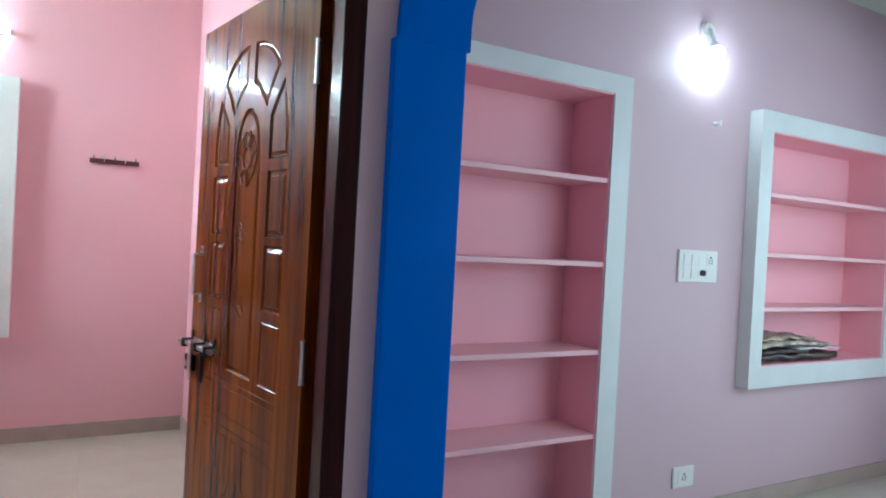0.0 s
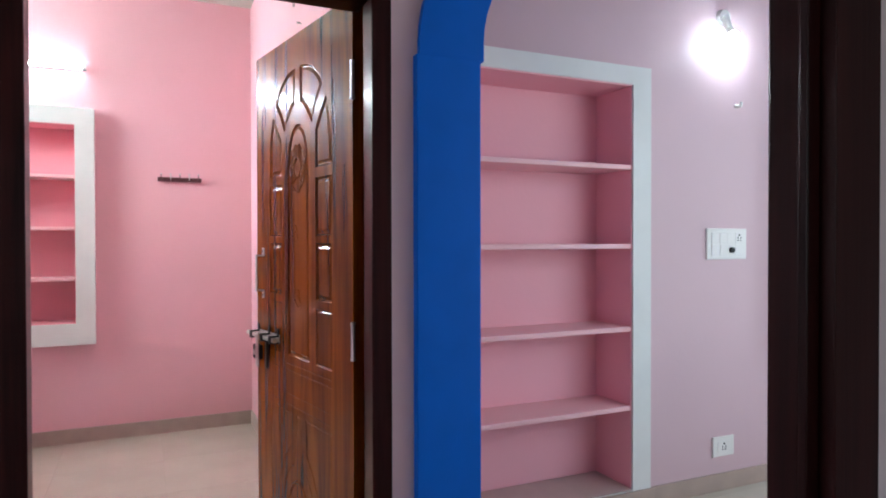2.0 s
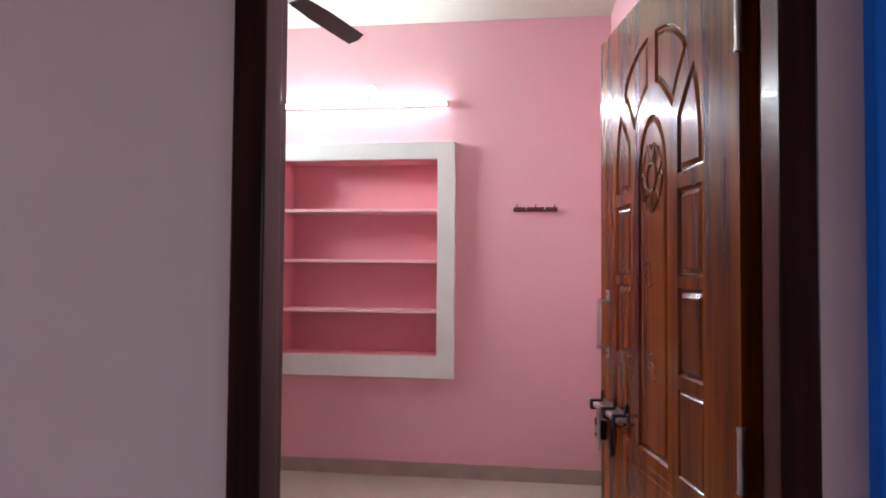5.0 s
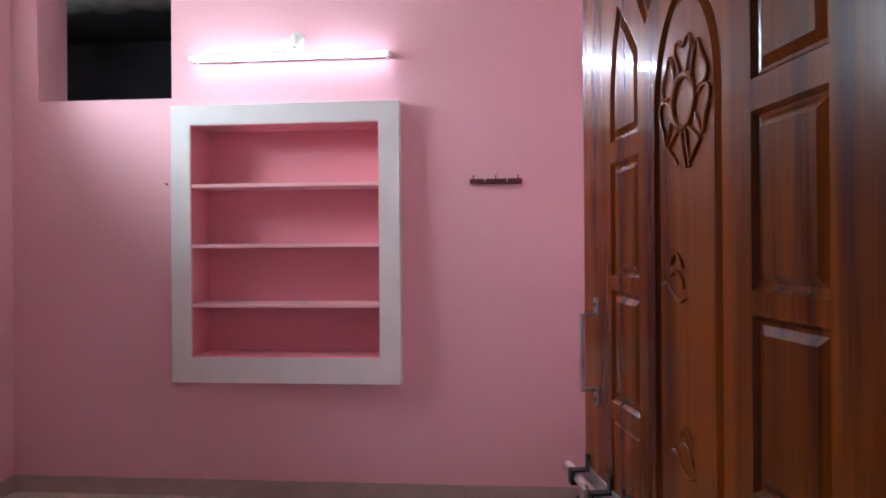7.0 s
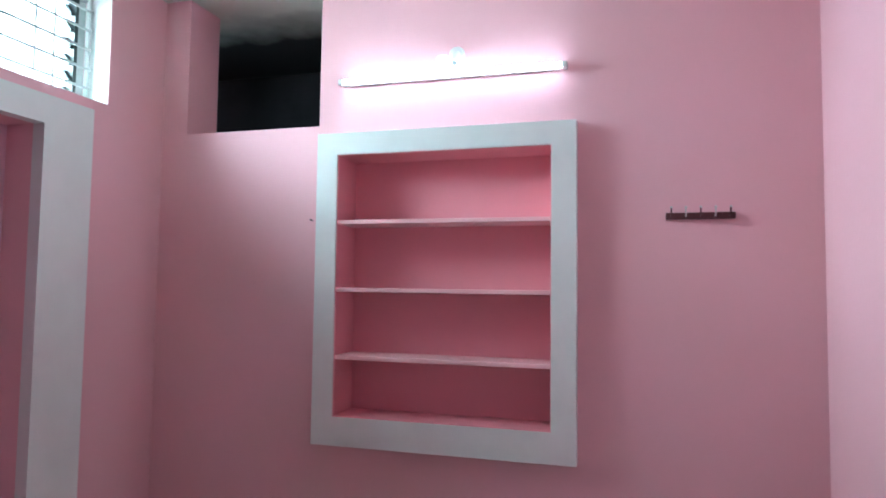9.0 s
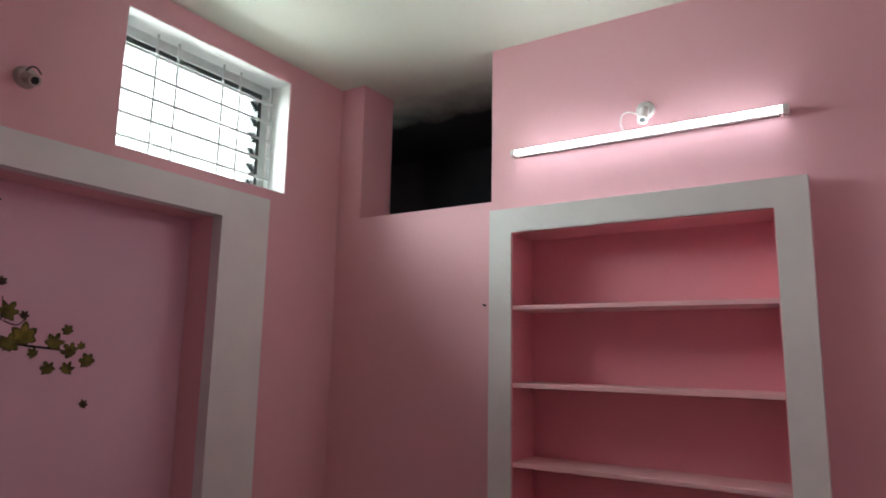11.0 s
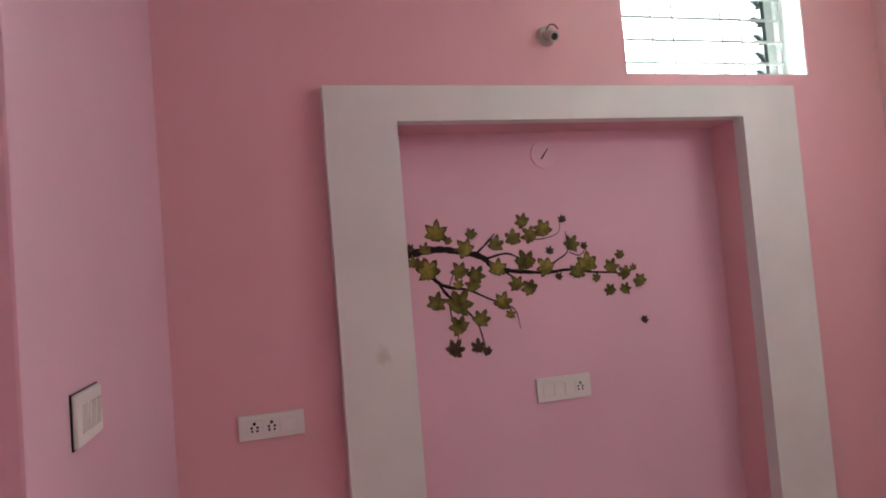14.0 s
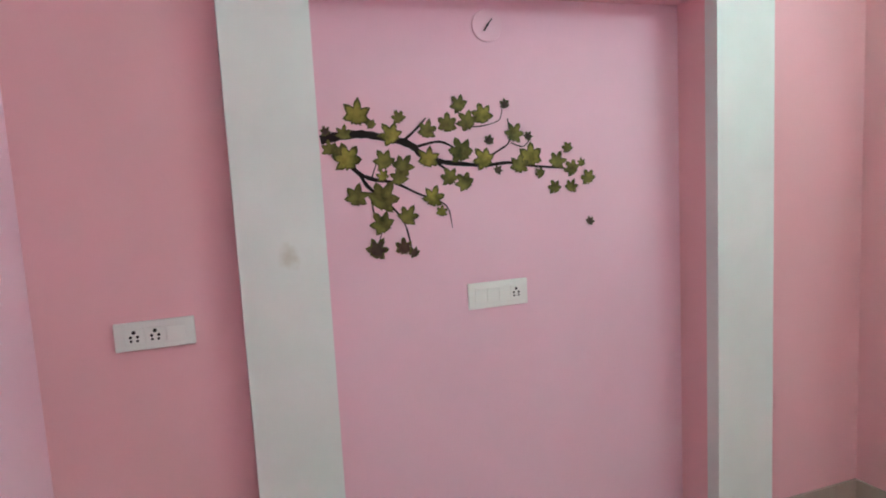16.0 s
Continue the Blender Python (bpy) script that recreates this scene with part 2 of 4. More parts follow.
# ---- mesh helpers ----
def mesh_object(name, bm, mat, smooth=False):
    bmesh.ops.recalc_face_normals(bm, faces=bm.faces)
    me = bpy.data.meshes.new(name)
    bm.to_mesh(me)
    bm.free()
    me.materials.append(mat)
    if smooth:
        for p in me.polygons:
            p.use_smooth = True
    return new(name, me)


def structure(name, bm, mat, label="", category=""):
    return tagged(mesh_object(name, bm, mat), label, category, kind="structure")


def thing(name, m, label, category, group="", kind=""):
    """The empty at a thing's base, under which its parts hang."""
    ob = new(name)
    ob.empty_display_size = 0.05
    ob.matrix_basis = m if isinstance(m, Matrix) else Matrix.Translation(m)
    return tagged(ob, label, category, group, kind)


def part(name, bm, mat, parent, label="", smooth=False):
    """One mesh under a thing or a part; the mesh is given in the thing's own space."""
    ob = mesh_object(name, bm, mat, smooth)
    ob.parent = parent
    return tagged(ob, label)


def box(bm, x0, x1, y0, y1, z0, z1, bevel=0.0, turn=None):
    made = bmesh.ops.create_cube(bm, size=1)["verts"]
    for v in made:
        v.co = Vector(((x0 + x1) / 2 + v.co.x * (x1 - x0), (y0 + y1) / 2 + v.co.y * (y1 - y0), (z0 + z1) / 2 + v.co.z * (z1 - z0)))
        if turn:
            v.co = turn @ v.co
    if bevel:
        edges = list({e for v in made for e in v.link_edges})
        bmesh.ops.bevel(bm, geom=edges, offset=bevel, segments=2, profile=0.6, affect="EDGES")
    return bm


def block(x0, x1, y0, y1, z0, z1, bevel=0.0):
    return box(bmesh.new(), x0, x1, y0, y1, z0, z1, bevel)


def rod(bm, a, b, r, r2=None, sides=14):
    """A round bar from a to b."""
    a, b = Vector(a), Vector(b)
    m = Matrix.Translation((a + b) / 2) @ (b - a).to_track_quat("Z", "Y").to_matrix().to_4x4()
    bmesh.ops.create_cone(bm, cap_ends=True, segments=sides, radius1=r, radius2=r if r2 is None else r2, depth=(b - a).length, matrix=m)
    return bm


def panel(axis, p0, p1, u0, u1, z0, z1, holes=()):
    """A wall slab with rectangular openings; axis is the one across its thickness."""
    us = sorted({u0, u1, *(h[0] for h in holes), *(h[1] for h in holes)})
    zs = sorted({z0, z1, *(h[2] for h in holes), *(h[3] for h in holes)})
    bm = bmesh.new()
    made = {}

    def vert(p, u, z):
        key = (p, u, z)
        if key not in made:
            made[key] = bm.verts.new((p, u, z) if axis == "x" else (u, p, z))
        return made[key]

    def solid(i, k):
        if not (0 <= i < len(us) - 1 and 0 <= k < len(zs) - 1):
            return False
        u, z = (us[i] + us[i + 1]) / 2, (zs[k] + zs[k + 1]) / 2
        return not any(h[0] < u < h[1] and h[2] < z < h[3] for h in holes)

    for i in range(len(us) - 1):
        for k in range(len(zs) - 1):
            if not solid(i, k):
                continue
            ua, ub, za, zb = us[i], us[i + 1], zs[k], zs[k + 1]
            for p in (p0, p1):
                bm.faces.new([vert(p, ua, za), vert(p, ub, za), vert(p, ub, zb), vert(p, ua, zb)])
            for di, dk, c in ((-1, 0, ((ua, za), (ua, zb))), (1, 0, ((ub, za), (ub, zb))), (0, -1, ((ua, za), (ub, za))), (0, 1, ((ua, zb), (ub, zb)))):
                if not solid(i + di, k + dk):
                    (a, b), (c2, d) = c
                    bm.faces.new([vert(p0, a, b), vert(p0, c2, d), vert(p1, c2, d), vert(p1, a, b)])
    return bm


def ring(axis, p0, p1, outer, inner, open_foot=False, bevel=0.006):
    """A rectangular border with soft edges; outer and inner are u0, u1, z0, z1. With open_foot it has no lower bar."""
    bm = panel(axis, p0, p1, outer[0], outer[1], outer[2], outer[3], [(inner[0], inner[1], outer[2] - (1 if open_foot else 0) if open_foot else inner[2], inner[3])])
    sharp = [e for e in bm.edges if len(e.link_faces) == 2 and e.calc_face_angle(0) > 1]
    bmesh.ops.recalc_face_normals(bm, faces=bm.faces)
    bmesh.ops.bevel(bm, geom=sharp, offset=bevel, segments=2, profile=0.6, affect="EDGES")
    return bm


def bead(bm, points, width, height, closed=False):
    """A rounded moulding along a line in the plane of a door, u across and z up, standing out along -y."""
    pts = [Vector(p) for p in points]
    rows = []
    n = len(pts)
    for i, p in enumerate(pts):
        a, b = (pts[i - 1], pts[(i + 1) % n]) if closed else (pts[max(i - 1, 0)], pts[min(i + 1, n - 1)])
        d = (b - a).normalized()
        side = Vector((-d.y, d.x))
        row = []
        for s, h in ((-1, 0), (-0.7, 0.65), (0, 1), (0.7, 0.65), (1, 0)):
            q = p + side * (s * width / 2)
            row.append(bm.verts.new((q.x, -h * height, q.y)))
        rows.append(row)
    for i in range(n if closed else n - 1):
        a, b = rows[i], rows[(i + 1) % n]
        for k in range(4):
            bm.faces.new([a[k], a[k + 1], b[k + 1], b[k]])
    return bm


# ---- the shell of the place ----
XL, XR, YD, YB, TOP = -2.38, 1.05, 2.04, 5.345, 3.15
floor = structure("floor", block(-2.8, 6.2, -2.8, 6.2, -0.12, 0.0), FLOOR, "polished cream vitrified tile floor", "floor")
floor_raised = structure("floor_raised", block(1.165, 6.0, 1.87, 3.1, 0.004, 0.17, 0.004), FLOOR, "polished cream floor one step up beyond the arch", "floor")
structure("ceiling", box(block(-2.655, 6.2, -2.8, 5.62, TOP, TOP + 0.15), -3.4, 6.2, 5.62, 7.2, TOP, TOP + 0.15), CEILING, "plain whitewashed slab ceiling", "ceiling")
structure("ceiling_side_room", block(1.16, 6.0, 2.0, 2.76, 2.86, 2.95), CEILING, "lower whitewashed ceiling beyond the arch", "ceiling")
LOFT = (-2.213, -1.37, 2.357, TOP + 0.02)
SHELF_HOLE = (-1.228, -0.117, 0.83, 2.181)
structure("wall_back", panel("y", YB, 5.62, -2.6, 1.2, 0.0, TOP, [LOFT, SHELF_HOLE]), PINK, "pink painted plaster wall with a shelf recess", "wall")
WINDOW = (3.995, 4.93, 2.425, 3.04)
structure("wall_left", panel("x", -2.65, XL, 1.9, 5.62, 0.0, TOP, [WINDOW, (2.98, 4.496, -0.01, 2.221)]), PINK, "pink painted wall with a high window and a tall recess", "wall")
structure("wall_left_recess", block(-2.66, -2.535, 2.9, 4.6, 0.0, 2.3), ROSE, "pink back of the tall wall recess, paled in colour for the tube's light", "wall")
structure("wall_right", block(XR, 1.16, YD, YB - 0.002, 0.0, TOP), PINK, "plain pink painted wall behind the open door", "wall")
structure("wall_switch", block(XL - 0.02, -0.99, YD - 0.02, 2.15, 0.0, TOP, 0.006), ROSE, "pale pink painted wall return with a light switch", "wall")
structure("wall_door", panel("y", 1.88, YD, -2.65, 1.16, 0.0, TOP, [(0.022, 0.914, -0.01, 2.10)]), HALL, "pale pink plaster wall around the bedroom door", "wall")
structure("wall_door_lining", panel("y", YD, YD + 0.004, -0.992, XR, 0.0, TOP, [(0.022, 0.914, -0.01, 2.10)]), PINK, "pink painted inner face of the door wall", "wall")
structure("wall_side_room", panel("y", 2.54, 2.80, 1.16, 6.0, 0.0, 2.9, [(1.20, 2.265, 0.281, 2.07), (3.304, 4.40, 0.89, 2.048)]), LILAC, "pale pink painted wall with two shelf recesses", "wall")
# Unseen end walls; their openings are added for the fill lamps.
structure("wall_side_room_end", panel("x", 5.9, 6.05, 0.5, 2.8, 0.0, TOP, [(0.7, 1.9, 1.0, 2.4)]), PALE, "unseen pale end wall with an added window opening", "wall")
structure("wall_hall_end", panel("x", -2.65, -2.5, 0.5, 1.9, 0.0, TOP, [(0.84, 1.64, 1.0, 2.2)]), PALE, "unseen pale hall end wall with an added window opening", "wall")
# The wide opening right of the doorway is added for a fill lamp.
structure("wall_hall_front", panel("y", 0.612, 0.68, -2.65, 6.0, 0.0, TOP, [(-0.12, 0.94, -0.01, 2.10), (2.5, 4.3, 1.0, 2.3)]), PALE, "pale grey-pink hall face around the opposite doorway", "wall")
structure("wall_start_front", panel("y", 0.56, 0.61, -2.65, 6.0, 0.0, TOP, [(-0.06, 0.862, -0.01, 2.10), (2.5, 4.3, 1.0, 2.3)]), PALE, "pale grey-pink wall around the opposite doorway", "wall")
# Unseen wall; its opening is added for the start room's fill lamp.
structure("wall_start_back", panel("y", -2.65, -2.5, -1.6, 3.4, 0.0, TOP, [(0.3, 1.5, 1.0, 2.2)]), PALE, "unseen pale wall behind the start with an added window opening", "wall")
structure("wall_start_left", block(-1.65, -1.5, -2.6, 0.56, 0.0, TOP), PALE, "plain pale side wall", "wall")
structure("wall_start_right", block(2.0, 2.15, -2.6, 0.56, 0.0, TOP), PALE, "plain pale side wall", "wall")
structure("wall_loft", panel("y", 6.7, 6.8, -3.3, -0.7, 2.2, TOP), SHADED_CEMENT, "bare cement back of the loft, its shade put in the colour", "wall")
structure("floor_loft", block(-3.3, -0.7, 5.622, 6.7, 2.25, 2.35), SHADED_CEMENT, "bare cement loft slab", "floor")
structure("wall_loft_left", block(-3.3, -3.2, 5.622, 6.7, 2.352, TOP - 0.002), SHADED_CEMENT, "bare cement loft side", "wall")
structure("wall_loft_right", block(-0.8, -0.7, 5.622, 6.7, 2.352, TOP - 0.002), SHADED_CEMENT, "bare cement loft side", "wall")


def skirting(name, *spans):
    for s in spans:
        structure(name, block(*s, 0.002), SKIRTING, "beige tile skirting along the wall foot", "baseboard")


skirting("baseboard", (XL, XR, YB - 0.012, YB - 0.001, 0.001, 0.10), (XL + 0.001, XL + 0.013, 2.152, 2.712, 0.001, 0.10),
         (XL + 0.001, XL + 0.013, 4.778, YB - 0.013, 0.001, 0.10), (XL + 0.013, -0.99, 2.151, 2.163, 0.001, 0.10),
         (XR - 0.012, XR - 0.001, YD + 0.006, YB - 0.013, 0.001, 0.10), (2.378, 3.9, 2.527, 2.539, 0.171, 0.255), (3.9, 5.9, 2.527, 2.539, 0.171, 0.255),
         (1.165, 2.378, 2.468, 2.4805, 0.171, 0.279))


# ---- blue arch ----
def arch_band():
    """The blue archway: a pilaster, a rounded shoulder and a flat head, mirrored at the far side."""
    pillar = thing("archway", (1.08, 1.85, 0), "royal blue painted plaster archway between hall and side room", "archway")
    left, right, far = 0.981, 1.175, 4.90
    for x0, x1 in ((left, right), (far + 0.01, far + 0.205)):
        part("pilaster", block(x0 - 1.08, x1 - 1.08, 0.0, 0.13, 0.0, 1.892, 0.004), BLUE, pillar)
    bm = bmesh.new()
    outline_in, outline_out = [], []
    for i in range(25):
        a = radians(90 * i / 24)
        outline_in.append((1.188 + 1.31 * (1 - math.cos(a)), 1.95 + 0.60 * math.sin(a)))
        outline_out.append((0.993 + 1.167 * (1 - math.cos(a)), 1.93 + 0.70 * math.sin(a)))
    outline_in = [(1.188, 1.892)] + outline_in
    outline_out = [(0.993, 1.892)] + outline_out
    mirror = 1.188 + far
    outline_in += [(mirror - x, z) for x, z in reversed(outline_in)]
    outline_out += [(mirror - x, z) for x, z in reversed(outline_out)]
    rows = []
    for (xi, zi), (xo, zo) in zip(outline_in, outline_out):
        rows.append([bm.verts.new((x - 1.08, y, z)) for x, y, z in ((xi, 0.006, zi), (xo, 0.006, zo), (xo, 0.13, zo), (xi, 0.13, zi))])
    for a, b in zip(rows, rows[1:]):
        for k in range(4):
            bm.faces.new([a[k], a[(k + 1) % 4], b[(k + 1) % 4], b[k]])
    bm.faces.new(rows[0])
    bm.faces.new(rows[-1])
    part("arch", bm, BLUE, pillar)
    # the wall over and beside the band
    wall = bmesh.new()
    rows = []
    for xo, zo in outline_out:
        rows.append([wall.verts.new((xo, y, z)) for y, z in ((1.878, zo), (1.878, TOP), (2.0, TOP), (2.0, zo))])
    for a, b in zip(rows, rows[1:]):
        for k in range(4):
            wall.faces.new([a[k], a[(k + 1) % 4], b[(k + 1) % 4], b[k]])
    structure("wall_over_arch", wall, PALE, "pale pink wall above the archway", "wall")
    structure("wall_beside_arch", block(far + 0.2, 5.9, 1.878, 2.0, 0.0, TOP), PALE, "pale pink wall beside the archway", "wall")


arch_band()


# ---- door frames and the carved door ----
def door_frame(name, x0, x1, y0, y1, top, face, label, rebate=0.030, notch=0.0):
    """A rebated wooden frame of two jambs and a head, set in a wall opening."""
    frame_ob = thing(name, (x0, y0, 0), label, "door frame", kind="structure")
    w, mid = x1 - x0, (y1 - y0) * 0.42
    for a, b, side in ((0.0, face, 1), (w - face, w, -1)):
        bm = block(a, b, notch, mid, 0.0, top, 0.004 if not notch else 0.0015)
        if notch:
            box(bm, a if side > 0 else a + notch, b - notch if side > 0 else b, 0.0, notch + 0.001, 0.0, top, 0.0015)
        box(bm, a if side > 0 else a + rebate, b - rebate if side > 0 else b, mid - 0.001, y1 - y0, 0.0, top, 0.003)
        part("jamb", bm, FRAME, frame_ob)
    bm = block(face - 0.001, w - face + 0.001, 0.001, mid, top - 0.0701, top, 0.004)
    box(bm, face - 0.016, w - face + 0.016, mid - 0.001, y1 - y0 - 0.001, top - 0.055, top, 0.003)
    part("head", bm, FRAME, frame_ob)
    return frame_ob


bedroom_frame = door_frame("door_frame_1", 0.020, 0.916, 1.872, 2.045, 2.10, 0.056, "dark brown varnished wooden bedroom door frame")
opposite_frame = door_frame("door_frame_2", -0.06, 0.862, 0.556, 0.609, 2.10, 0.070, "dark brown varnished frame of the opposite doorway", 0.002, 0.014)


def arc(cu, cz, ru, rz, a0, a1, steps=14):
    return [(cu + ru * math.cos(radians(a0 + (a1 - a0) * i / steps)), cz + rz * math.sin(radians(a0 + (a1 - a0) * i / steps))) for i in range(steps + 1)]


def inset(points, d):
    """A closed line moved inwards by d, with mitred corners; the line runs counter-clockwise."""
    pts = [Vector(p) for p in points]
    out = []
    for i, p in enumerate(pts):
        a, b = (p - pts[i - 1]).normalized(), (pts[(i + 1) % len(pts)] - p).normalized()
        na, nb = Vector((-a.y, a.x)), Vector((-b.y, b.x))
        out.append(p + (na + nb) * (d / max(0.35, 1 + na.dot(nb))))
    return [tuple(p) for p in out]


def ccw(points):
    area = sum(a[0] * b[1] - b[0] * a[1] for a, b in zip(points, points[1:] + points[:1]))
    return points if area > 0 else points[::-1]


# across and down the slopes of a groove, from the face of the leaf to the raised field
GROOVE = ((0.0, 0.0), (0.005, 0.0060), (0.009, 0.0065), (0.019, 0.0012))
FLUTE = ((0.0, 0.0), (0.003, 0.0032), (0.005, 0.0032), (0.008, 0.0006))
SCORE = ((0.0, 0.0), (0.002, 0.0014), (0.003, 0.0014), (0.005, 0.0003))


def sunk(points, profile):
    """A field set in a carved groove that follows a closed outline."""
    bm = bmesh.new()
    loops = [[bm.verts.new((u, y, z)) for u, z in inset(points, d)] for d, y in profile]
    for a, b in zip(loops, loops[1:]):
        for k in range(len(a)):
            bm.faces.new([a[k], a[(k + 1) % len(a)], b[(k + 1) % len(a)], b[k]])
    edges = [e for e in bm.edges if e.verts[0] in loops[-1] and e.verts[1] in loops[-1]]
    bmesh.ops.triangle_fill(bm, edges=edges, use_beauty=True)
    return bm


def pierced(w, h, thick, outlines):
    """A leaf of wood whose face is open where the outlines are carved into it."""
    bm = bmesh.new()
    edges = []
    for line in [[(0.0, 0.0), (w, 0.0), (w, h), (0.0, h)], *outlines]:
        ring_verts = [bm.verts.new((u, 0.0, z)) for u, z in line]
        edges += [bm.edges.new((ring_verts[k - 1], ring_verts[k])) for k in range(len(ring_verts))]
    outer = [v for e in edges[:4] for v in e.verts]
    bmesh.ops.triangle_fill(bm, edges=edges, use_beauty=True)
    rim = {(round(v.co.x, 4), round(v.co.z, 4)): v for v in outer}
    front = [rim[(round(u, 4), round(z, 4))] for u, z in ((0.0, 0.0), (w, 0.0), (w, h), (0.0, h))]
    back = [bm.verts.new((v.co.x, thick, v.co.z)) for v in front]
    for k in range(4):
        bm.faces.new([front[k], front[(k + 1) % 4], back[(k + 1) % 4], back[k]])
    bm.faces.new(back)
    return bm


def carved_door():
    """The open teak door; its own x runs from the hinge to the lock, its y goes through its thickness, away from the opening side."""
    hinge, end = Vector((0.862, 2.055)), Vector((0.716, 2.87))
    d = (end - hinge).normalized()
    angle = math.degrees(math.atan2(d.y, d.x))
    door = thing("door_1", pose(hinge.x, hinge.y, 0.012, 0, 0, angle) @ Matrix.Diagonal((1, -1, 1, 1)), "open varnished teak door with carved panels and steel bolt", "door")
    w, h, mid = 0.830, 2.085, 0.416

    def mirrored(points):
        return [ccw([(mid + s * u, z) for u, z in points]) for s in (-1, 1)]

    def rectangle(u0, u1, z0, z1):
        return [(u0, z0), (u1, z0), (u1, z1), (u0, z1)]

    # four fields down each side, pointed ones over them, two petals in the round head
    panels = []
    for z0, z1 in ((0.968, 1.152), (1.180, 1.366), (1.391, 1.579)):
        panels += mirrored(rectangle(0.150, 0.270, z0, z1))
    panels += mirrored([(0.150, 1.612), (0.270, 1.612), (0.268, 1.70), (0.255, 1.775), (0.233, 1.832), (0.192, 1.790), (0.150, 1.738)])
    panels += mirrored([(0.022, 1.846), (0.050, 1.834), (0.080, 1.808), (0.105, 1.782), (0.122, 1.762), (0.160, 1.822), (0.203, 1.872), (0.190, 1.898), (0.165, 1.922), (0.130, 1.945), (0.090, 1.960), (0.050, 1.968), (0.022, 1.970)])
    arched = ccw([(mid - 0.092, 0.968), (mid + 0.092, 0.968)] + arc(mid, 1.625, 0.092, 0.150, 0, 180, 24))
    # the two long rails across the door
    rails = [rectangle(0.148, 0.684, 0.912, 0.940), rectangle(0.160, 0.684, 0.790, 0.832)]
    # the lower field: a tall oval hung from a stem, in a plain sunk ground
    stem = ccw([(mid - 0.024, 0.770), (mid + 0.024, 0.770), (mid + 0.026, 0.64)] + arc(mid, 0.40, 0.150, 0.205, 72, -72, 16)
               + [(mid + 0.022, 0.165), (mid - 0.022, 0.165)] + arc(mid, 0.40, 0.150, 0.205, 252, 108, 16) + [(mid - 0.026, 0.64)])
    side_fields = [ccw([(mid + s * u, z) for u, z in ((0.060, 0.770), (0.268, 0.770), (0.268, 0.165), (0.070, 0.165), (0.120, 0.205), (0.168, 0.290), (0.184, 0.400), (0.168, 0.510), (0.120, 0.595), (0.068, 0.645))]) for s in (-1, 1)]
    holes = [(p, GROOVE if k > 1 else FLUTE) for k, p in enumerate(panels)] + [(arched, GROOVE)] + [(p, SCORE) for p in rails] + [(p, FLUTE) for p in [stem, *side_fields]]
    part("leaf", pierced(w, h, 0.036, [p for p, _ in holes]), TEAK, door)
    for k, (p, profile) in enumerate(holes):
        part("sunk_panel" if k < len(panels) else "arched_panel" if p is arched else "rail" if p in rails else "lower_panel", sunk(p, profile), TEAK, door)
    part("oval_moulding", bead(bmesh.new(), arc(mid, 0.40, 0.092, 0.140, 0, 345, 23), 0.012, 0.006, True), CARVED, door, smooth=True)

    # the flower: a round heart, a notched petal on top, spikes and hooks at its sides, tails below
    cz, cu = 1.624, 0.418
    flower = part("flower_carving", bead(bmesh.new(), arc(cu, cz, 0.030, 0.034, 0, 345, 22), 0.010, 0.004, True), CARVED, door, "carved flower with a round heart", smooth=True)

    def stroke(points, width=0.0055, tall=0.003, closed=False):
        pts = [Vector(p) for p in points]
        for _ in range(2):
            fine = []
            for a, b in zip(pts, pts[1:]):
                fine += [a.lerp(b, 0.25), a.lerp(b, 0.75)]
            pts = [pts[0], *fine, pts[-1]]
        return bead(bmesh.new(), [(p.x, p.y) for p in pts], width, tall, closed)

    top = [(0.010, 0.036), (0.014, 0.050), (0.023, 0.066), (0.020, 0.080), (0.010, 0.080), (0.0, 0.068), (-0.010, 0.080), (-0.020, 0.080), (-0.023, 0.066), (-0.014, 0.050), (-0.010, 0.036)]
    part("petal", stroke([(cu + u, cz + z) for u, z in top]), CARVED, flower, smooth=True)
    for s in (-1, 1):
        spike = [(0.022, 0.030), (0.026, 0.046), (0.040, 0.072), (0.046, 0.050), (0.066, 0.026), (0.056, 0.012), (0.036, 0.014)]
        hook = [(0.038, 0.002), (0.050, 0.010), (0.068, 0.006), (0.068, -0.012), (0.056, -0.030), (0.052, -0.050), (0.046, -0.046), (0.034, -0.022)]
        tail = [(0.014, -0.036), (0.030, -0.044), (0.046, -0.056), (0.034, -0.062), (0.016, -0.080)]
        for line in (spike, hook, tail):
            part("petal", stroke([(cu + s * u, cz + z) for u, z in line]), CARVED, flower, smooth=True)
        part("stalk", stroke([(cu + s * 0.006, cz - 0.036), (cu - 0.004 + s * 0.006, cz - 0.058), (cu - 0.012 + s * 0.006, cz - 0.086)], 0.005, 0.0026), CARVED, flower, smooth=True)
    for drop in (0.0, 0.222):
        strokes = (((0.455, 1.415), (0.447, 1.430), (0.432, 1.427), (0.422, 1.410)), ((0.455, 1.400), (0.442, 1.409), (0.426, 1.400), (0.419, 1.384)),
                   ((0.482, 1.388), (0.466, 1.392), (0.450, 1.374), (0.430, 1.365), (0.412, 1.374)))
        swirl = part("swirl_carving", stroke([(u - 0.10 * drop, z - drop) for u, z in strokes[0]], 0.005, 0.0026), CARVED, door, "small carved swirl", smooth=True)
        for line in strokes[1:]:
            part("curl", stroke([(u - 0.10 * drop, z - drop) for u, z in line], 0.005, 0.0026), CARVED, swirl, smooth=True)

    for z in (0.32, 1.08, 1.84):
        butt = part("hinge", rod(bmesh.new(), (-0.006, -0.004, z - 0.05), (-0.006, -0.004, z + 0.05), 0.0065), STEEL, door, "steel butt hinge")
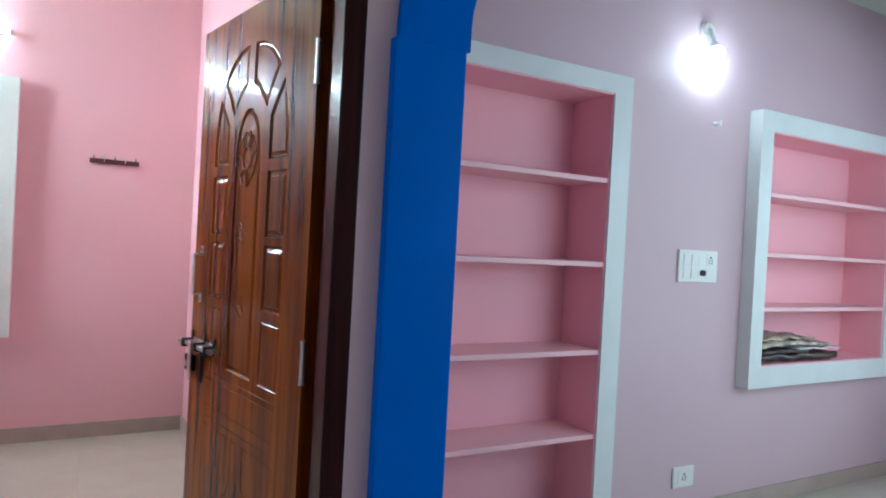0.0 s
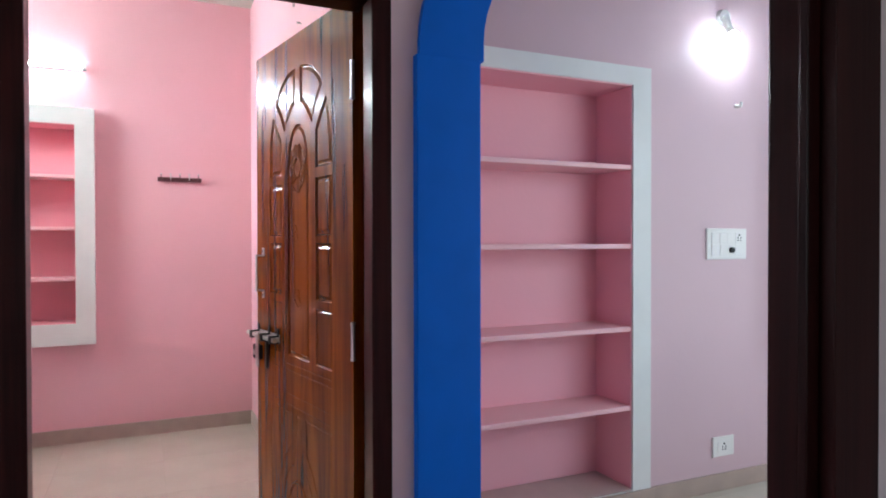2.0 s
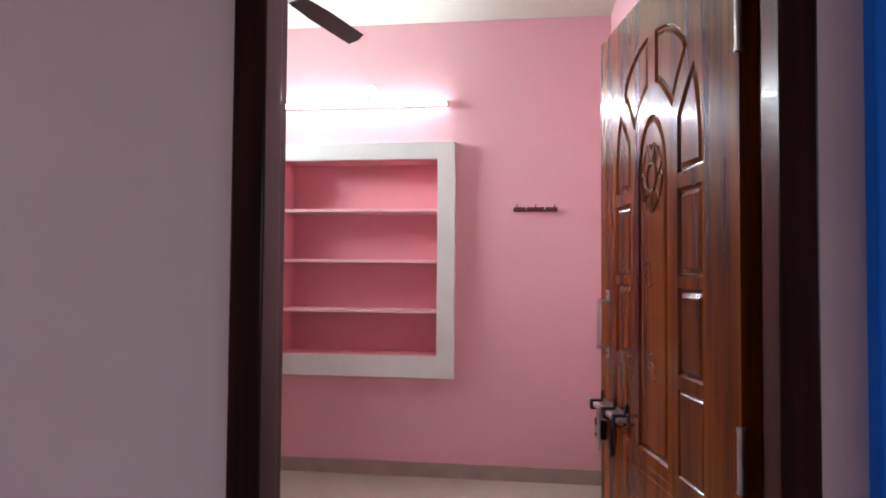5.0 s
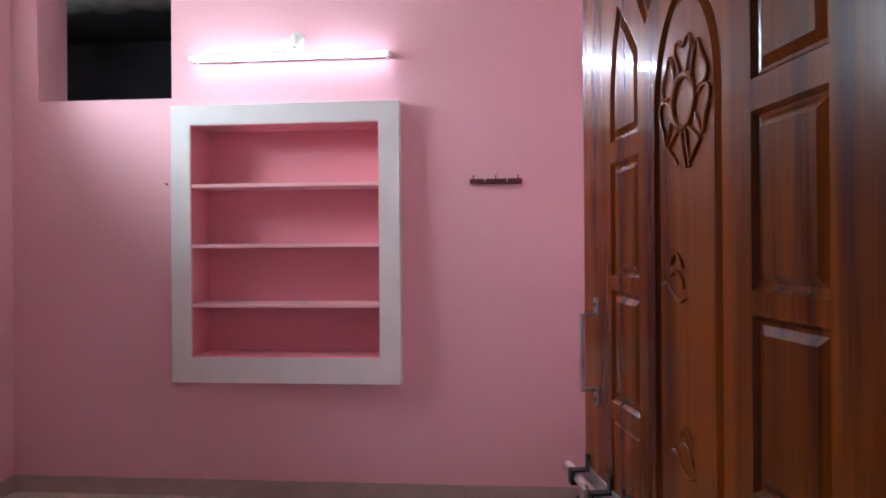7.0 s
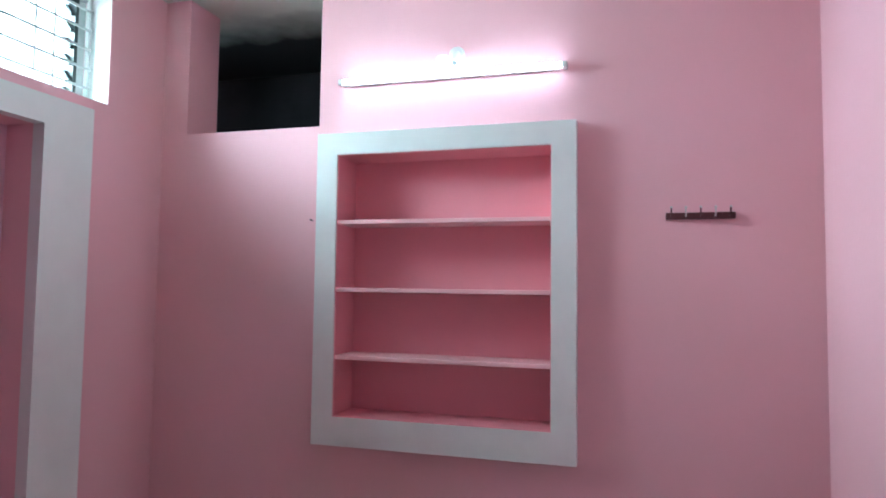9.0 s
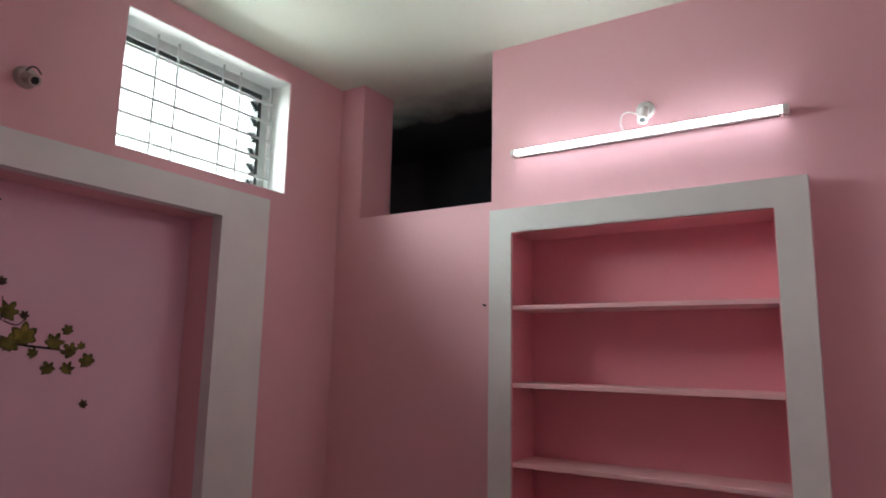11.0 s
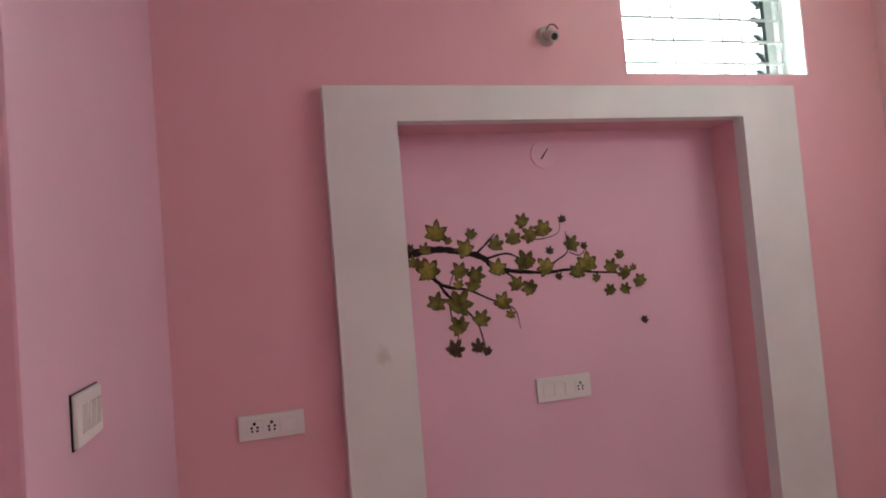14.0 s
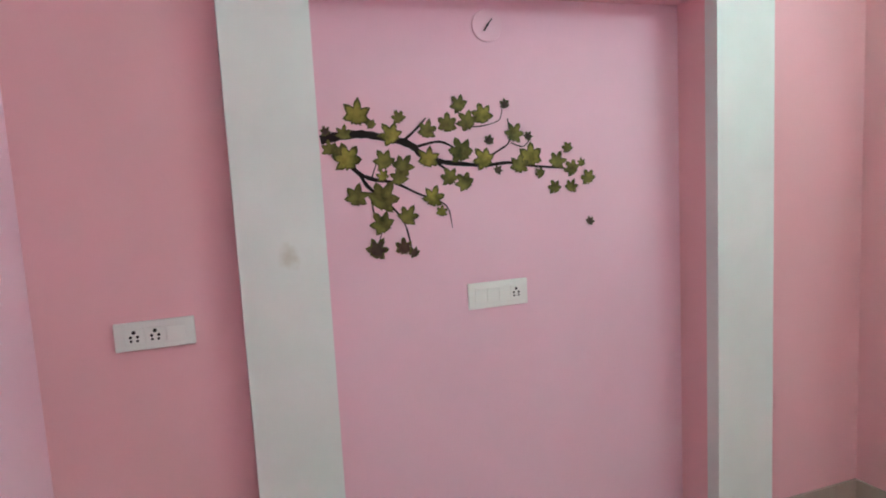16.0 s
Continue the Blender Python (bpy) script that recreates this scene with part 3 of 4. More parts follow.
        for tip in (z - 0.053, z + 0.053):
            part("pin_head", rod(bmesh.new(), (-0.006, -0.004, tip - 0.003), (-0.006, -0.004, tip + 0.003), 0.0075), STEEL, butt)
    # the pull handle: a flat bar on two bent feet
    grip = part("pull_handle", block(0.752, 0.764, -0.032, -0.026, 1.184, 1.318, 0.003), STEEL, door, "brushed steel pull handle")
    for s, z in ((1, 1.318), (-1, 1.184)):
        bm = box(bmesh.new(), 0.752, 0.764, -0.032, -0.0035, z - 0.003, z + 0.003, 0.0015)
        box(bm, 0.748, 0.768, -0.004, 0.0, z - 0.003 if s > 0 else z - 0.030, z + 0.030 if s > 0 else z + 0.003, 0.0015)
        part("foot", bm, STEEL, grip)
        part("screw", rod(bmesh.new(), (0.758, -0.0035, z + s * 0.018), (0.758, -0.0055, z + s * 0.018), 0.004, sides=10), BLACK, door)
    # the sliding bolt with its straps, and the hanging hasp
    bolt = part("sliding_bolt", rod(bmesh.new(), (0.575, -0.024, 1.012), (0.868, -0.024, 1.012), 0.0095), STEEL, door, "steel sliding bolt")
    part("back_plate", block(0.590, 0.826, -0.003, 0.0, 0.996, 1.030, 0.001), STEEL, bolt, "steel back plate")
    for u in (0.600, 0.690, 0.808):
        strap = bmesh.new()
        box(strap, u - 0.010, u + 0.010, -0.037, -0.002, 1.0215, 1.026, 0.001)
        box(strap, u - 0.010, u + 0.010, -0.037, -0.002, 0.998, 1.0025, 0.001)
        box(strap, u - 0.010, u + 0.010, -0.038, -0.034, 0.998, 1.026, 0.001)
        box(strap, u - 0.008, u + 0.008, -0.006, -0.002, 1.026, 1.052, 0.001)
        part("strap", strap, BLACK, bolt, "dark steel strap")
    hasp = block(0.716, 0.742, -0.040, -0.035, 0.898, 1.020, 0.002)
    rod(hasp, (0.729, -0.036, 1.012), (0.729, -0.030, 1.012), 0.014)
    hanger = part("hasp", hasp, STEEL, door, "bright steel hasp hanging from the bolt")
    part("hasp_back", block(0.694, 0.715, -0.013, -0.004, 0.890, 1.000, 0.003), BLACK, hanger, "dark lower leaf of the hasp")
    lock = part("lock", block(0.772, 0.826, -0.022, 0.0, 0.915, 0.970, 0.004), BLACK, door, "small dark rim lock")
    part("cylinder", rod(bmesh.new(), (0.799, -0.021, 0.942), (0.799, -0.027, 0.942), 0.011), STEEL, lock, "steel key cylinder")
    return door


carved_door()


# ---- shelf recesses ----
def shelf_recess(name, x0, x1, z0, z1, ox0, ox1, oz0, oz1, front, wall_y, back, levels, label, paint=CORAL, tiled=False):
    """Open shelves in a wall recess: pink lining and boards, and a white border that stands proud of the wall."""
    unit = thing(name, ((x0 + x1) / 2, back, oz0), label, "built-in shelf", "built-in wall shelves")
    cx, base = (x0 + x1) / 2, oz0
    border = ring("y", front - back, wall_y - back + 0.02, (ox0 - cx, ox1 - cx, oz0 - base, oz1 - base), (x0 - cx, x1 - cx, z0 - base, z1 - base))
    part("border", border, WHITE, unit, "white painted raised border")
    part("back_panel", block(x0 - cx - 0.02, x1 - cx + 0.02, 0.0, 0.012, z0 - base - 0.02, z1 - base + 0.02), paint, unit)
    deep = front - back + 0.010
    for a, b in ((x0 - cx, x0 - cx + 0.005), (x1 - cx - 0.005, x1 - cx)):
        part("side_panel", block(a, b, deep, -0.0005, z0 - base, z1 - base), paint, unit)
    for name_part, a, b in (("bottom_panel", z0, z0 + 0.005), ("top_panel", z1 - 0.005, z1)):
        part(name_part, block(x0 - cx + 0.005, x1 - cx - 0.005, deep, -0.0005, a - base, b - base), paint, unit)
    for z in levels:
        part("board", block(x0 - cx - 0.001, x1 - cx + 0.001, front - back + 0.012, -0.001, z - base - 0.021, z - base, 0.003), BOARD, unit)
    if tiled:
        part("base_tile", block(x0 - cx + 0.008, x1 - cx - 0.008, front - back - 0.004, -0.006, z0 - base + 0.0055, z0 - base + 0.010, 0.0015), SHELF_TILE, unit, "dull beige tile on the lowest board")
        part("tile_joint", block(x0 - cx + 0.0052, x1 - cx - 0.0052, front - back + 0.014, -0.0008, z0 - base + 0.0052, z0 - base + 0.0070), GRIME, unit, "dark grimy joint round the tile")
    return unit


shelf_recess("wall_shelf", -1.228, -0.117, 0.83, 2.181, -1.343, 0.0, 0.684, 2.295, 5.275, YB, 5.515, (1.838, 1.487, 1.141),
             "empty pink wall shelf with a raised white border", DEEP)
shelf_recess("wall_shelf", 1.20, 2.265, 0.281, 2.07, 1.165, 2.366, 0.174, 2.15, 2.481, 2.54, 2.735, (1.719, 1.371, 1.005, 0.654),
             "tall empty pink wall shelf with a white border reaching the floor", tiled=True)
shelf_recess("wall_shelf", 3.304, 4.40, 0.89, 2.048, 3.212, 4.50, 0.785, 2.145, 2.47, 2.54, 2.715, (1.75, 1.453, 1.182),
             "pink wall shelf with a white border, papers on its lowest board")


def paper_stack():
    """A dark folded bag, a rumpled newspaper thrown over it and a white sheet that sticks out from between them."""
    stack = thing("paper_stack", (3.66, 2.60, 0.8955), "untidy pile of newspapers over a dark printed bag", "papers")

    def rumpled(name, mat, x0, x1, y0, y1, base, thick, wave, seed, hump, label):
        bm = bmesh.new()
        nx, ny = 26, 12
        rows = []
        for j in range(ny + 1):
            row = []
            for i in range(nx + 1):
                u, v = i / nx, j / ny
                x, y = 1.28 * (x0 + (x1 - x0) * u), y0 + (y1 - y0) * v
                ripple = noise.noise(Vector((x * 14 + seed, y * 18, seed))) + 0.5 * noise.noise(Vector((x * 34, y * 40, seed * 2)))
                edge = 0.012 * noise.noise(Vector((u * 5 + seed, v * 5, 3)))
                rise = hump * math.sin(math.pi * min(1, u * 0.8 + 0.12)) * (0.5 + 0.5 * v)
                row.append(bm.verts.new((x + edge, y + edge * 0.6, base + rise + max(-0.6, ripple) * wave)))
            rows.append(row)
        for a, b in zip(rows, rows[1:]):
            for i in range(nx):
                bm.faces.new([a[i], a[i + 1], b[i + 1], b[i]])
        bmesh.ops.recalc_face_normals(bm, faces=bm.faces)
        bmesh.ops.solidify(bm, geom=bm.faces[:], thickness=thick)
        low = min(v.co.z for v in bm.verts)
        if low < base - thick:
            bmesh.ops.translate(bm, verts=bm.verts[:], vec=(0, 0, base - thick - low))
        part(name, bm, mat, stack, label, True)

    rumpled("bag", PAPERS[0], -0.25, 0.26, -0.105, 0.09, 0.034, 0.030, 0.010, 3, 0.010, "dark bag with orange print")
    rumpled("bag_fold", PAPERS[0], -0.25, 0.05, -0.11, 0.05, 0.060, 0.018, 0.010, 11, 0.012, "folded end of the dark bag")
    rumpled("white_sheet", PAPERS[2], -0.02, 0.27, -0.112, 0.07, 0.068, 0.006, 0.008, 7, 0.004, "white paper sheet")
    rumpled("newspaper", PAPERS[1], -0.245, 0.20, -0.108, 0.09, 0.088, 0.014, 0.012, 5, 0.030, "rumpled printed newspaper")
    rumpled("newspaper_fold", PAPERS[3], -0.20, 0.14, -0.07, 0.09, 0.112, 0.008, 0.012, 9, 0.026, "dark printed page")


paper_stack()

# ---- floor tiles ----
def tile_floor(name_parent, x0, x1, y0, y1, z, first_x, first_y, size):
    """Square polished tiles with fine joints; whole tiles share one mesh."""
    shared = {}
    rng = random.Random(3)
    xs = sorted({x0, x1, *(v for k in range(-12, 13) for v in (first_x + k * size,) if x0 < v < x1)})
    ys = sorted({y0, y1, *(v for k in range(-12, 13) for v in (first_y + k * size,) if y0 < v < y1)})
    for xa, xb in zip(xs, xs[1:]):
        for ya, yb in zip(ys, ys[1:]):
            w, d = round(xb - xa - 0.0012, 4), round(yb - ya - 0.0012, 4)
            if w < 0.01 or d < 0.01:
                continue
            if (w, d) not in shared:
                bm = block(-w / 2, w / 2, -d / 2, d / 2, 0.0, 0.002, 0.0004)
                bmesh.ops.recalc_face_normals(bm, faces=bm.faces)
                me = bpy.data.meshes.new("floor_tile")
                bm.to_mesh(me)
                bm.free()
                me.materials.append(TILE)
                shared[(w, d)] = me
            ob = new("floor_tile", shared[(w, d)])
            ob.matrix_basis = Matrix.Translation(((xa + xb) / 2, (ya + yb) / 2, z)) @ Matrix.Rotation(rng.uniform(-0.0012, 0.0012), 4, "X")
            ob.parent = name_parent


# ---- raised border round the tall recess ----
surround = thing("recess_surround", (-2.315, 3.74, 0), "raised white painted border round the tall pink recess", "wall border", kind="structure")
part("border", ring("x", 0.0, -0.066, (2.715 - 3.74, 4.776 - 3.74, 0.0, 2.355), (2.98 - 3.74, 4.496 - 3.74, 0.0, 2.221), True), BORDER, surround)


# ---- window ----
def window():
    y0, y1, z0, z1 = WINDOW
    win = thing("window_1", (-2.55, (y0 + y1) / 2, z0), "high louvred window with a white steel grille", "window", kind="structure")
    cy = (y0 + y1) / 2
    w, h = (y1 - y0) / 2, z1 - z0
    part("window_frame", ring("x", -0.05, 0.0, (-w, w - 0.048, 0.0, h - 0.03), (-w + 0.010, w - 0.070, 0.015, h - 0.075), bevel=0.003), ALUMINIUM, win, "dark aluminium louvre frame")
    part("top_rail", block(-0.03, 0.012, -w, w, h - 0.05, h, 0.003), GRILLE, win, "white painted top rail")
    part("side_rail", block(-0.05, -0.002, w - 0.047, w, 0.0, h - 0.051, 0.003), GRILLE, win, "white painted side rail")
    for name_part, b in (("reveal_side", (0.003, 0.166, w - 0.004, w - 0.0005, 0.0, h)), ("reveal_side", (0.003, 0.166, -w + 0.0005, -w + 0.004, 0.0, h)),
                         ("reveal_head", (0.013, 0.166, -w + 0.004, w - 0.004, h - 0.004, h - 0.0005)), ("reveal_sill", (0.003, 0.166, -w + 0.004, w - 0.004, 0.0005, 0.004))):
        part(name_part, block(*b), WHITE, win, "white painted window reveal")
    for i in range(6):
        z = 0.06 + i * 0.088
        slat = box(bmesh.new(), -0.003, 0.003, -w + 0.012, w - 0.072, -0.045, 0.045)
        bm_turn = Matrix.Translation((-0.028, 0, z)) @ Matrix.Rotation(radians(-38), 4, "Y")
        slat.transform(bm_turn)
        pane = part("glass_slat", slat, GLASS, win, "frosted glass louvre")
        pane.visible_shadow = False
        clip = box(bmesh.new(), -0.008, 0.008, w - 0.092, w - 0.071, -0.038, 0.038, 0.003)
        clip.transform(bm_turn)
        part("louvre_clip", clip, ALUMINIUM, pane)
    grille = thing("window_grille", (-2.50, cy, z0), "white painted steel window grille", "grille")
    for y in (4.215, 4.325, 4.585, 4.692):
        part("upright_bar", rod(bmesh.new(), (0, y - cy, 0.0), (0, y - cy, h), 0.006), GRILLE, grille)
    part("upright_bar", rod(bmesh.new(), (0, w - 0.022, 0.0), (0, w - 0.022, h - 0.006), 0.006), GRILLE, grille)
    for z in (2.512, 2.616, 2.72, 2.822, 2.925):
        part("cross_bar", box(bmesh.new(), 0.004, 0.010, -w + 0.005, w - 0.012, z - z0 - 0.007, z - z0 + 0.007, 0.002), GRILLE, grille)


window()
glare = material("bright_overcast_distance", (0.8, 0.8, 0.8), 1.0, glow=(0.97, 1.0, 1.0, 7.0))
structure("backdrop", block(-5.0, -4.95, 2.0, 8.5, 1.5, 6.5), glare, "bright white overcast sky outside the window", "sky")


# ---- lamps ----
def tube_light():
    lamp = thing("tube_light", (-0.643, YB, 2.572), "lit white tube light fixed to the wall above the shelf", "tube light")
    half = 0.572
    part("batten", block(-half + 0.01, half - 0.01, -0.030, -0.001, -0.014, 0.018, 0.003), PLASTIC, lamp)
    for arc_mat, a0, a1, label in ((TUBE, -52, 52, "glowing white tube"), (TUBE_SIDE, 52, 308, "dimmer diffusing back of the tube")):
        bm = bmesh.new()
        turns = [a0 + (a1 - a0) * k / 10 for k in range(11)]
        rows = [[bm.verts.new((x, -0.044 - 0.013 * math.cos(radians(a)), 0.013 * math.sin(radians(a)))) for a in turns] for x in (-half, half)]
        for k in range(10):
            bm.faces.new([rows[0][k], rows[0][k + 1], rows[1][k + 1], rows[1][k]])
        part("tube", bm, arc_mat, lamp, label, True)
    for s in (-1, 1):
        part("end_cap", block(s * (half + 0.012) - 0.012, s * (half + 0.012) + 0.012, -0.058, -0.001, -0.014, 0.014, 0.004), PLASTIC, lamp)


tube_light()


def lamp_rose(name, place, turn, label, lit=False, tilt=35, mould=PLASTIC):
    """A round wall plate with a slanted bulb holder; out of the wall is -y in its own space."""
    rose = thing(name, pose(*place, 0, 0, turn), label, "lamp holder")
    bm = bmesh.new()
    rod(bm, (0, -0.001, 0), (0, -0.020, 0), 0.042, 0.036, 24)
    part("wall_plate", bm, mould, rose, smooth=False)
    t = radians(tilt)
    tip = Vector((0, -0.018 - 0.065 * math.cos(t), -0.065 * math.sin(t)))
    bm = rod(bmesh.new(), (0, -0.012, 0), tip, 0.022, 0.018, 20)
    part("socket", bm, mould, rose)
    way = (tip - Vector((0, -0.012, 0))).normalized()
    if lit:
        part("collar", rod(bmesh.new(), tip, tip + way * 0.035, 0.017, 0.026, 20), PLASTIC, rose)
        bm = bmesh.new()
        bmesh.ops.create_uvsphere(bm, u_segments=24, v_segments=14, radius=0.034, matrix=Matrix.Translation(tip + way * 0.06))
        part("bulb", bm, BULB, rose, "glowing white bulb", True)
    else:
        part("socket_rim", rod(bmesh.new(), tip - way * 0.012, tip + way * 0.004, 0.0215, 0.0215, 20), mould, rose)
        part("socket_mouth", rod(bmesh.new(), tip + way * 0.0035, tip + way * 0.0055, 0.014, 0.014, 20), BLACK, rose, "dark mouth of the bulb socket")
    return rose


lamp_rose("wall_lamp", (2.86, 2.54, 2.46), 0, "lit bulb in a white slanted wall holder", True, 70)
lamp_rose("lamp_holder", (XL, 3.635, 2.575), 90, "empty white slanted bulb holder on the pink wall, shade put in its colour", tilt=25, mould=SHADED_WHITE)
lamp_rose("lamp_holder", (-0.605, YB, 2.682), 0, "empty white bulb holder above the tube light", tilt=60)




def wire(name, points, mat, label):
    """A loose flex between given points, smoothed by halving its corners."""
    pts = [Vector(p) for p in points]
    for _ in range(2):
        fine = []
        for p, q in zip(pts, pts[1:]):
            fine += [p.lerp(q, 0.25), p.lerp(q, 0.75)]
        pts = [pts[0], *fine, pts[-1]]
    bm = bmesh.new()
    for p, q in zip(pts, pts[1:]):
        rod(bm, p, q, 0.0028, sides=8)
    return tagged(mesh_object(name, bm, mat, True), label, "wire")


wire("lamp_wire", [(XL + 0.078, 3.604, 2.572), (XL + 0.084, 3.614, 2.592), (XL + 0.086, 3.636, 2.593), (XL + 0.084, 3.652, 2.574)], BLACK, "black flex looped over the empty bulb holder")
wire("lamp_wire", [(-0.625, YB - 0.05, 2.650), (-0.66, YB - 0.055, 2.672), (-0.70, YB - 0.04, 2.668), (-0.715, YB - 0.012, 2.640), (-0.70, YB - 0.018, 2.600)], PLASTIC, "thin white flex from holder to tube light")

# ---- switches and sockets ----
def switch_plate(name, m, w, h, modules, label, lower=""):
    """A white wall plate; modules from one side to the other: r a rocker, s a socket, b blank. Out of the wall is -y."""
    plate = thing(name, m, label, "switch plate", "switch and socket boards")
    part("plate", block(-w / 2, w / 2, -0.011, -0.0005, -h / 2, h / 2, 0.004), PLASTIC, plate)
    if name == "light_switch":
        # Black rim stands in for the shadow line round the plate's edge.
        part("shadow_gap", block(-w / 2 - 0.002, w / 2 + 0.002, -0.0035, -0.0002, -h / 2 - 0.002, h / 2 + 0.002), BLACK, plate, "black rim put in for the shadow gap behind the plate")
    rows = [(modules, h * 0.27, 0.0)] if not lower else [(modules, h * 0.17, h * 0.2), (lower, h * 0.17, -h * 0.2)]
    for kinds, tall, mid in rows:
        step = (w - 0.05) / len(kinds)
        for i, kind in enumerate(kinds):
            c = -w / 2 + 0.025 + step * (i + 0.5)
            if kind == "r":
                bm = block(-step * 0.46, step * 0.46, -0.004, 0.0, -tall, tall, 0.002)
                bm.transform(Matrix.Translation((c, -0.0115, mid)) @ Matrix.Rotation(radians(4), 4, "X"))
                part("rocker", bm, ROCKER, plate)
            elif kind == "s":
                part("socket_face", block(c - step * 0.46, c + step * 0.46, -0.0135, -0.0105, mid - tall, mid + tall, 0.001), ROCKER, plate)
                k = min(1.0, tall / 0.024)
                for u, z, r in ((0, 0.013, 0.0058), (-0.010, -0.001, 0.0046), (0.010, -0.001, 0.0046), (-0.009, -0.013, 0.0042), (0.009, -0.013, 0.0042)):
                    part("pin_hole", rod(bmesh.new(), (c + u * k, -0.0130, mid + z * k), (c + u * k, -0.0139, mid + z * k), r, sides=10), BLACK, plate)
            elif kind == "d":
                part("regulator_knob", rod(bmesh.new(), (c, -0.010, mid), (c, -0.024, mid), min(0.014, tall * 0.7), sides=18), BLACK, plate, "round dark knob")
            else:
                part("blank", block(c - step * 0.46, c + step * 0.46, -0.0125, -0.0105, mid - tall, mid + tall, 0.001), ROCKER, plate)
    return plate


switch_plate("switch_board", pose(-2.535, 3.648, 1.137, 0, 0, 90), 0.245, 0.100, "rrrs", "white switch board with a socket inside the recess")
switch_plate("socket_board", pose(XL, 2.464, 1.175, 0, 0, 90), 0.222, 0.086, "ssr", "white board with two sockets and a switch")
switch_plate("light_switch", pose(-1.285, 2.15, 1.447, 0, 0, 180), 0.17, 0.088, "brr", "white light switch on the wall return")
switch_plate("switch_board", pose(2.885, 2.54, 1.369, 0, 0, 0), 0.262, 0.150, "rrbs", "white switch board between two wall shelves", "rrdb")
switch_plate("socket_board", pose(2.867, 2.54, 0.385, 0, 0, 0), 0.138, 0.097, "s", "white low socket near the skirting")

# ---- small wall things ----
cover = thing("junction_cover", pose(-2.535, 3.652, 2.124, 0, 0, 90), "round pink-white junction cover with a wire end", "junction cover")
bm = bmesh.new()
rod(bm, (0, -0.0005, 0), (0, -0.006, 0), 0.060, 0.058, 32)
part("disc", bm, material("cover_paint", (0.80, 0.53, 0.63), 0.4), cover)
bm = rod(bmesh.new(), (-0.014, -0.008, -0.020), (0.002, -0.013, 0.004), 0.0028)
rod(bm, (0.002, -0.013, 0.004), (0.018, -0.009, 0.022), 0.0022)
part("wire_end", bm, BLACK, cover)


def hook_rail():
    rail = thing("hook_rail", (0.546, YB, 1.835), "dark maroon wall rail with five steel hooks", "hook rail")
    part("rail", block(-0.148, 0.148, -0.016, -0.001, -0.016, 0.014, 0.003), HOOK_RAIL, rail)
    for i in range(5):
        u = -0.125 + 0.0625 * i
        bm = rod(bmesh.new(), (u, -0.014, -0.002), (u, -0.036, -0.004), 0.0035)
        rod(bm, (u, -0.036, -0.006), (u, -0.042, 0.034), 0.0035)
        hook = part("hook", bm, STEEL if i % 2 else HOOK_RAIL, rail)
        tip = bmesh.new()
        bmesh.ops.create_uvsphere(tip, u_segments=10, v_segments=6, radius=0.006, matrix=Matrix.Translation((u, -0.042, 0.036)))
        part("hook_tip", tip, STEEL, hook)


hook_rail()
peg = thing("wall_peg", (2.95, 2.54, 2.045), "small white plastic peg in the pink wall", "peg")
bm = rod(bmesh.new(), (0, 0, 0), (0, -0.03, -0.006), 0.010, 0.007)
rod(bm, (0, -0.03, -0.012), (0, -0.034, 0.014), 0.008)
part("peg_body", bm, PLASTIC, peg)
for y, z in ((3.59, 2.506), (1.0 + 2.745, 2.70)):
    pin = thing("nail", (XR, y, z), "small grey nail high in the pink wall", "nail", "nails in the walls")
    part("nail_shaft", rod(bmesh.new(), (0, 0, 0), (-0.022, 0, 0.004), 0.005), STEEL, pin)
clip = thing("cable_stub", (XR, 3.748, 2.70), "short grey cable end on the pink wall", "cable")
part("cable", rod(bmesh.new(), (-0.006, 0, -0.055), (-0.006, 0, 0.06), 0.006), PLASTIC, clip)
nail = thing("nail", (-1.40, YB, 1.845), "small dark nail in the pink wall", "nail")
part("nail_shaft", rod(bmesh.new(), (0, 0, 0), (0, -0.022, 0.004), 0.004), BLACK, nail)


# ---- ceiling fan ----
def ceiling_fan():
    fan = thing("ceiling_fan", (-0.60, 3.60, TOP), "dark brown three-bladed ceiling fan at rest", "ceiling fan")
    part("canopy", rod(bmesh.new(), (0, 0, 0), (0, 0, -0.07), 0.055, 0.03, 24), FAN_BROWN, fan)
    part("down_rod", rod(bmesh.new(), (0, 0, -0.06), (0, 0, -0.46), 0.011), FAN_BROWN, fan)
    motor = rod(bmesh.new(), (0, 0, -0.43), (0, 0, -0.475), 0.06, 0.105, 28)
    rod(motor, (0, 0, -0.475), (0, 0, -0.52), 0.105, 0.09, 28)
    rod(motor, (0, 0, -0.52), (0, 0, -0.55), 0.09, 0.03, 28)
    part("motor", motor, FAN_BROWN, fan)
    for k in range(3):
        bm = bmesh.new()
        rows = []
        for i in range(9):
            r = 0.09 + 0.61 * i / 8
            w = 0.036 + 0.022 * min(1, i / 3)
            tip = -0.04 if i == 8 else 0.0
            rows.append([bm.verts.new((r + tip, -w, -0.485)), bm.verts.new((r, 0, -0.495)), bm.verts.new((r, w, -0.507))])
        for a, b in zip(rows, rows[1:]):
            for j in range(2):
                bm.faces.new([a[j], a[j + 1], b[j + 1], b[j]])
        bmesh.ops.solidify(bm, geom=bm.faces[:], thickness=0.003)
        bm.transform(Matrix.Rotation(radians(75 + 120 * k), 4, "Z"))
        part("blade", bm, FAN_BROWN, fan)


ceiling_fan()


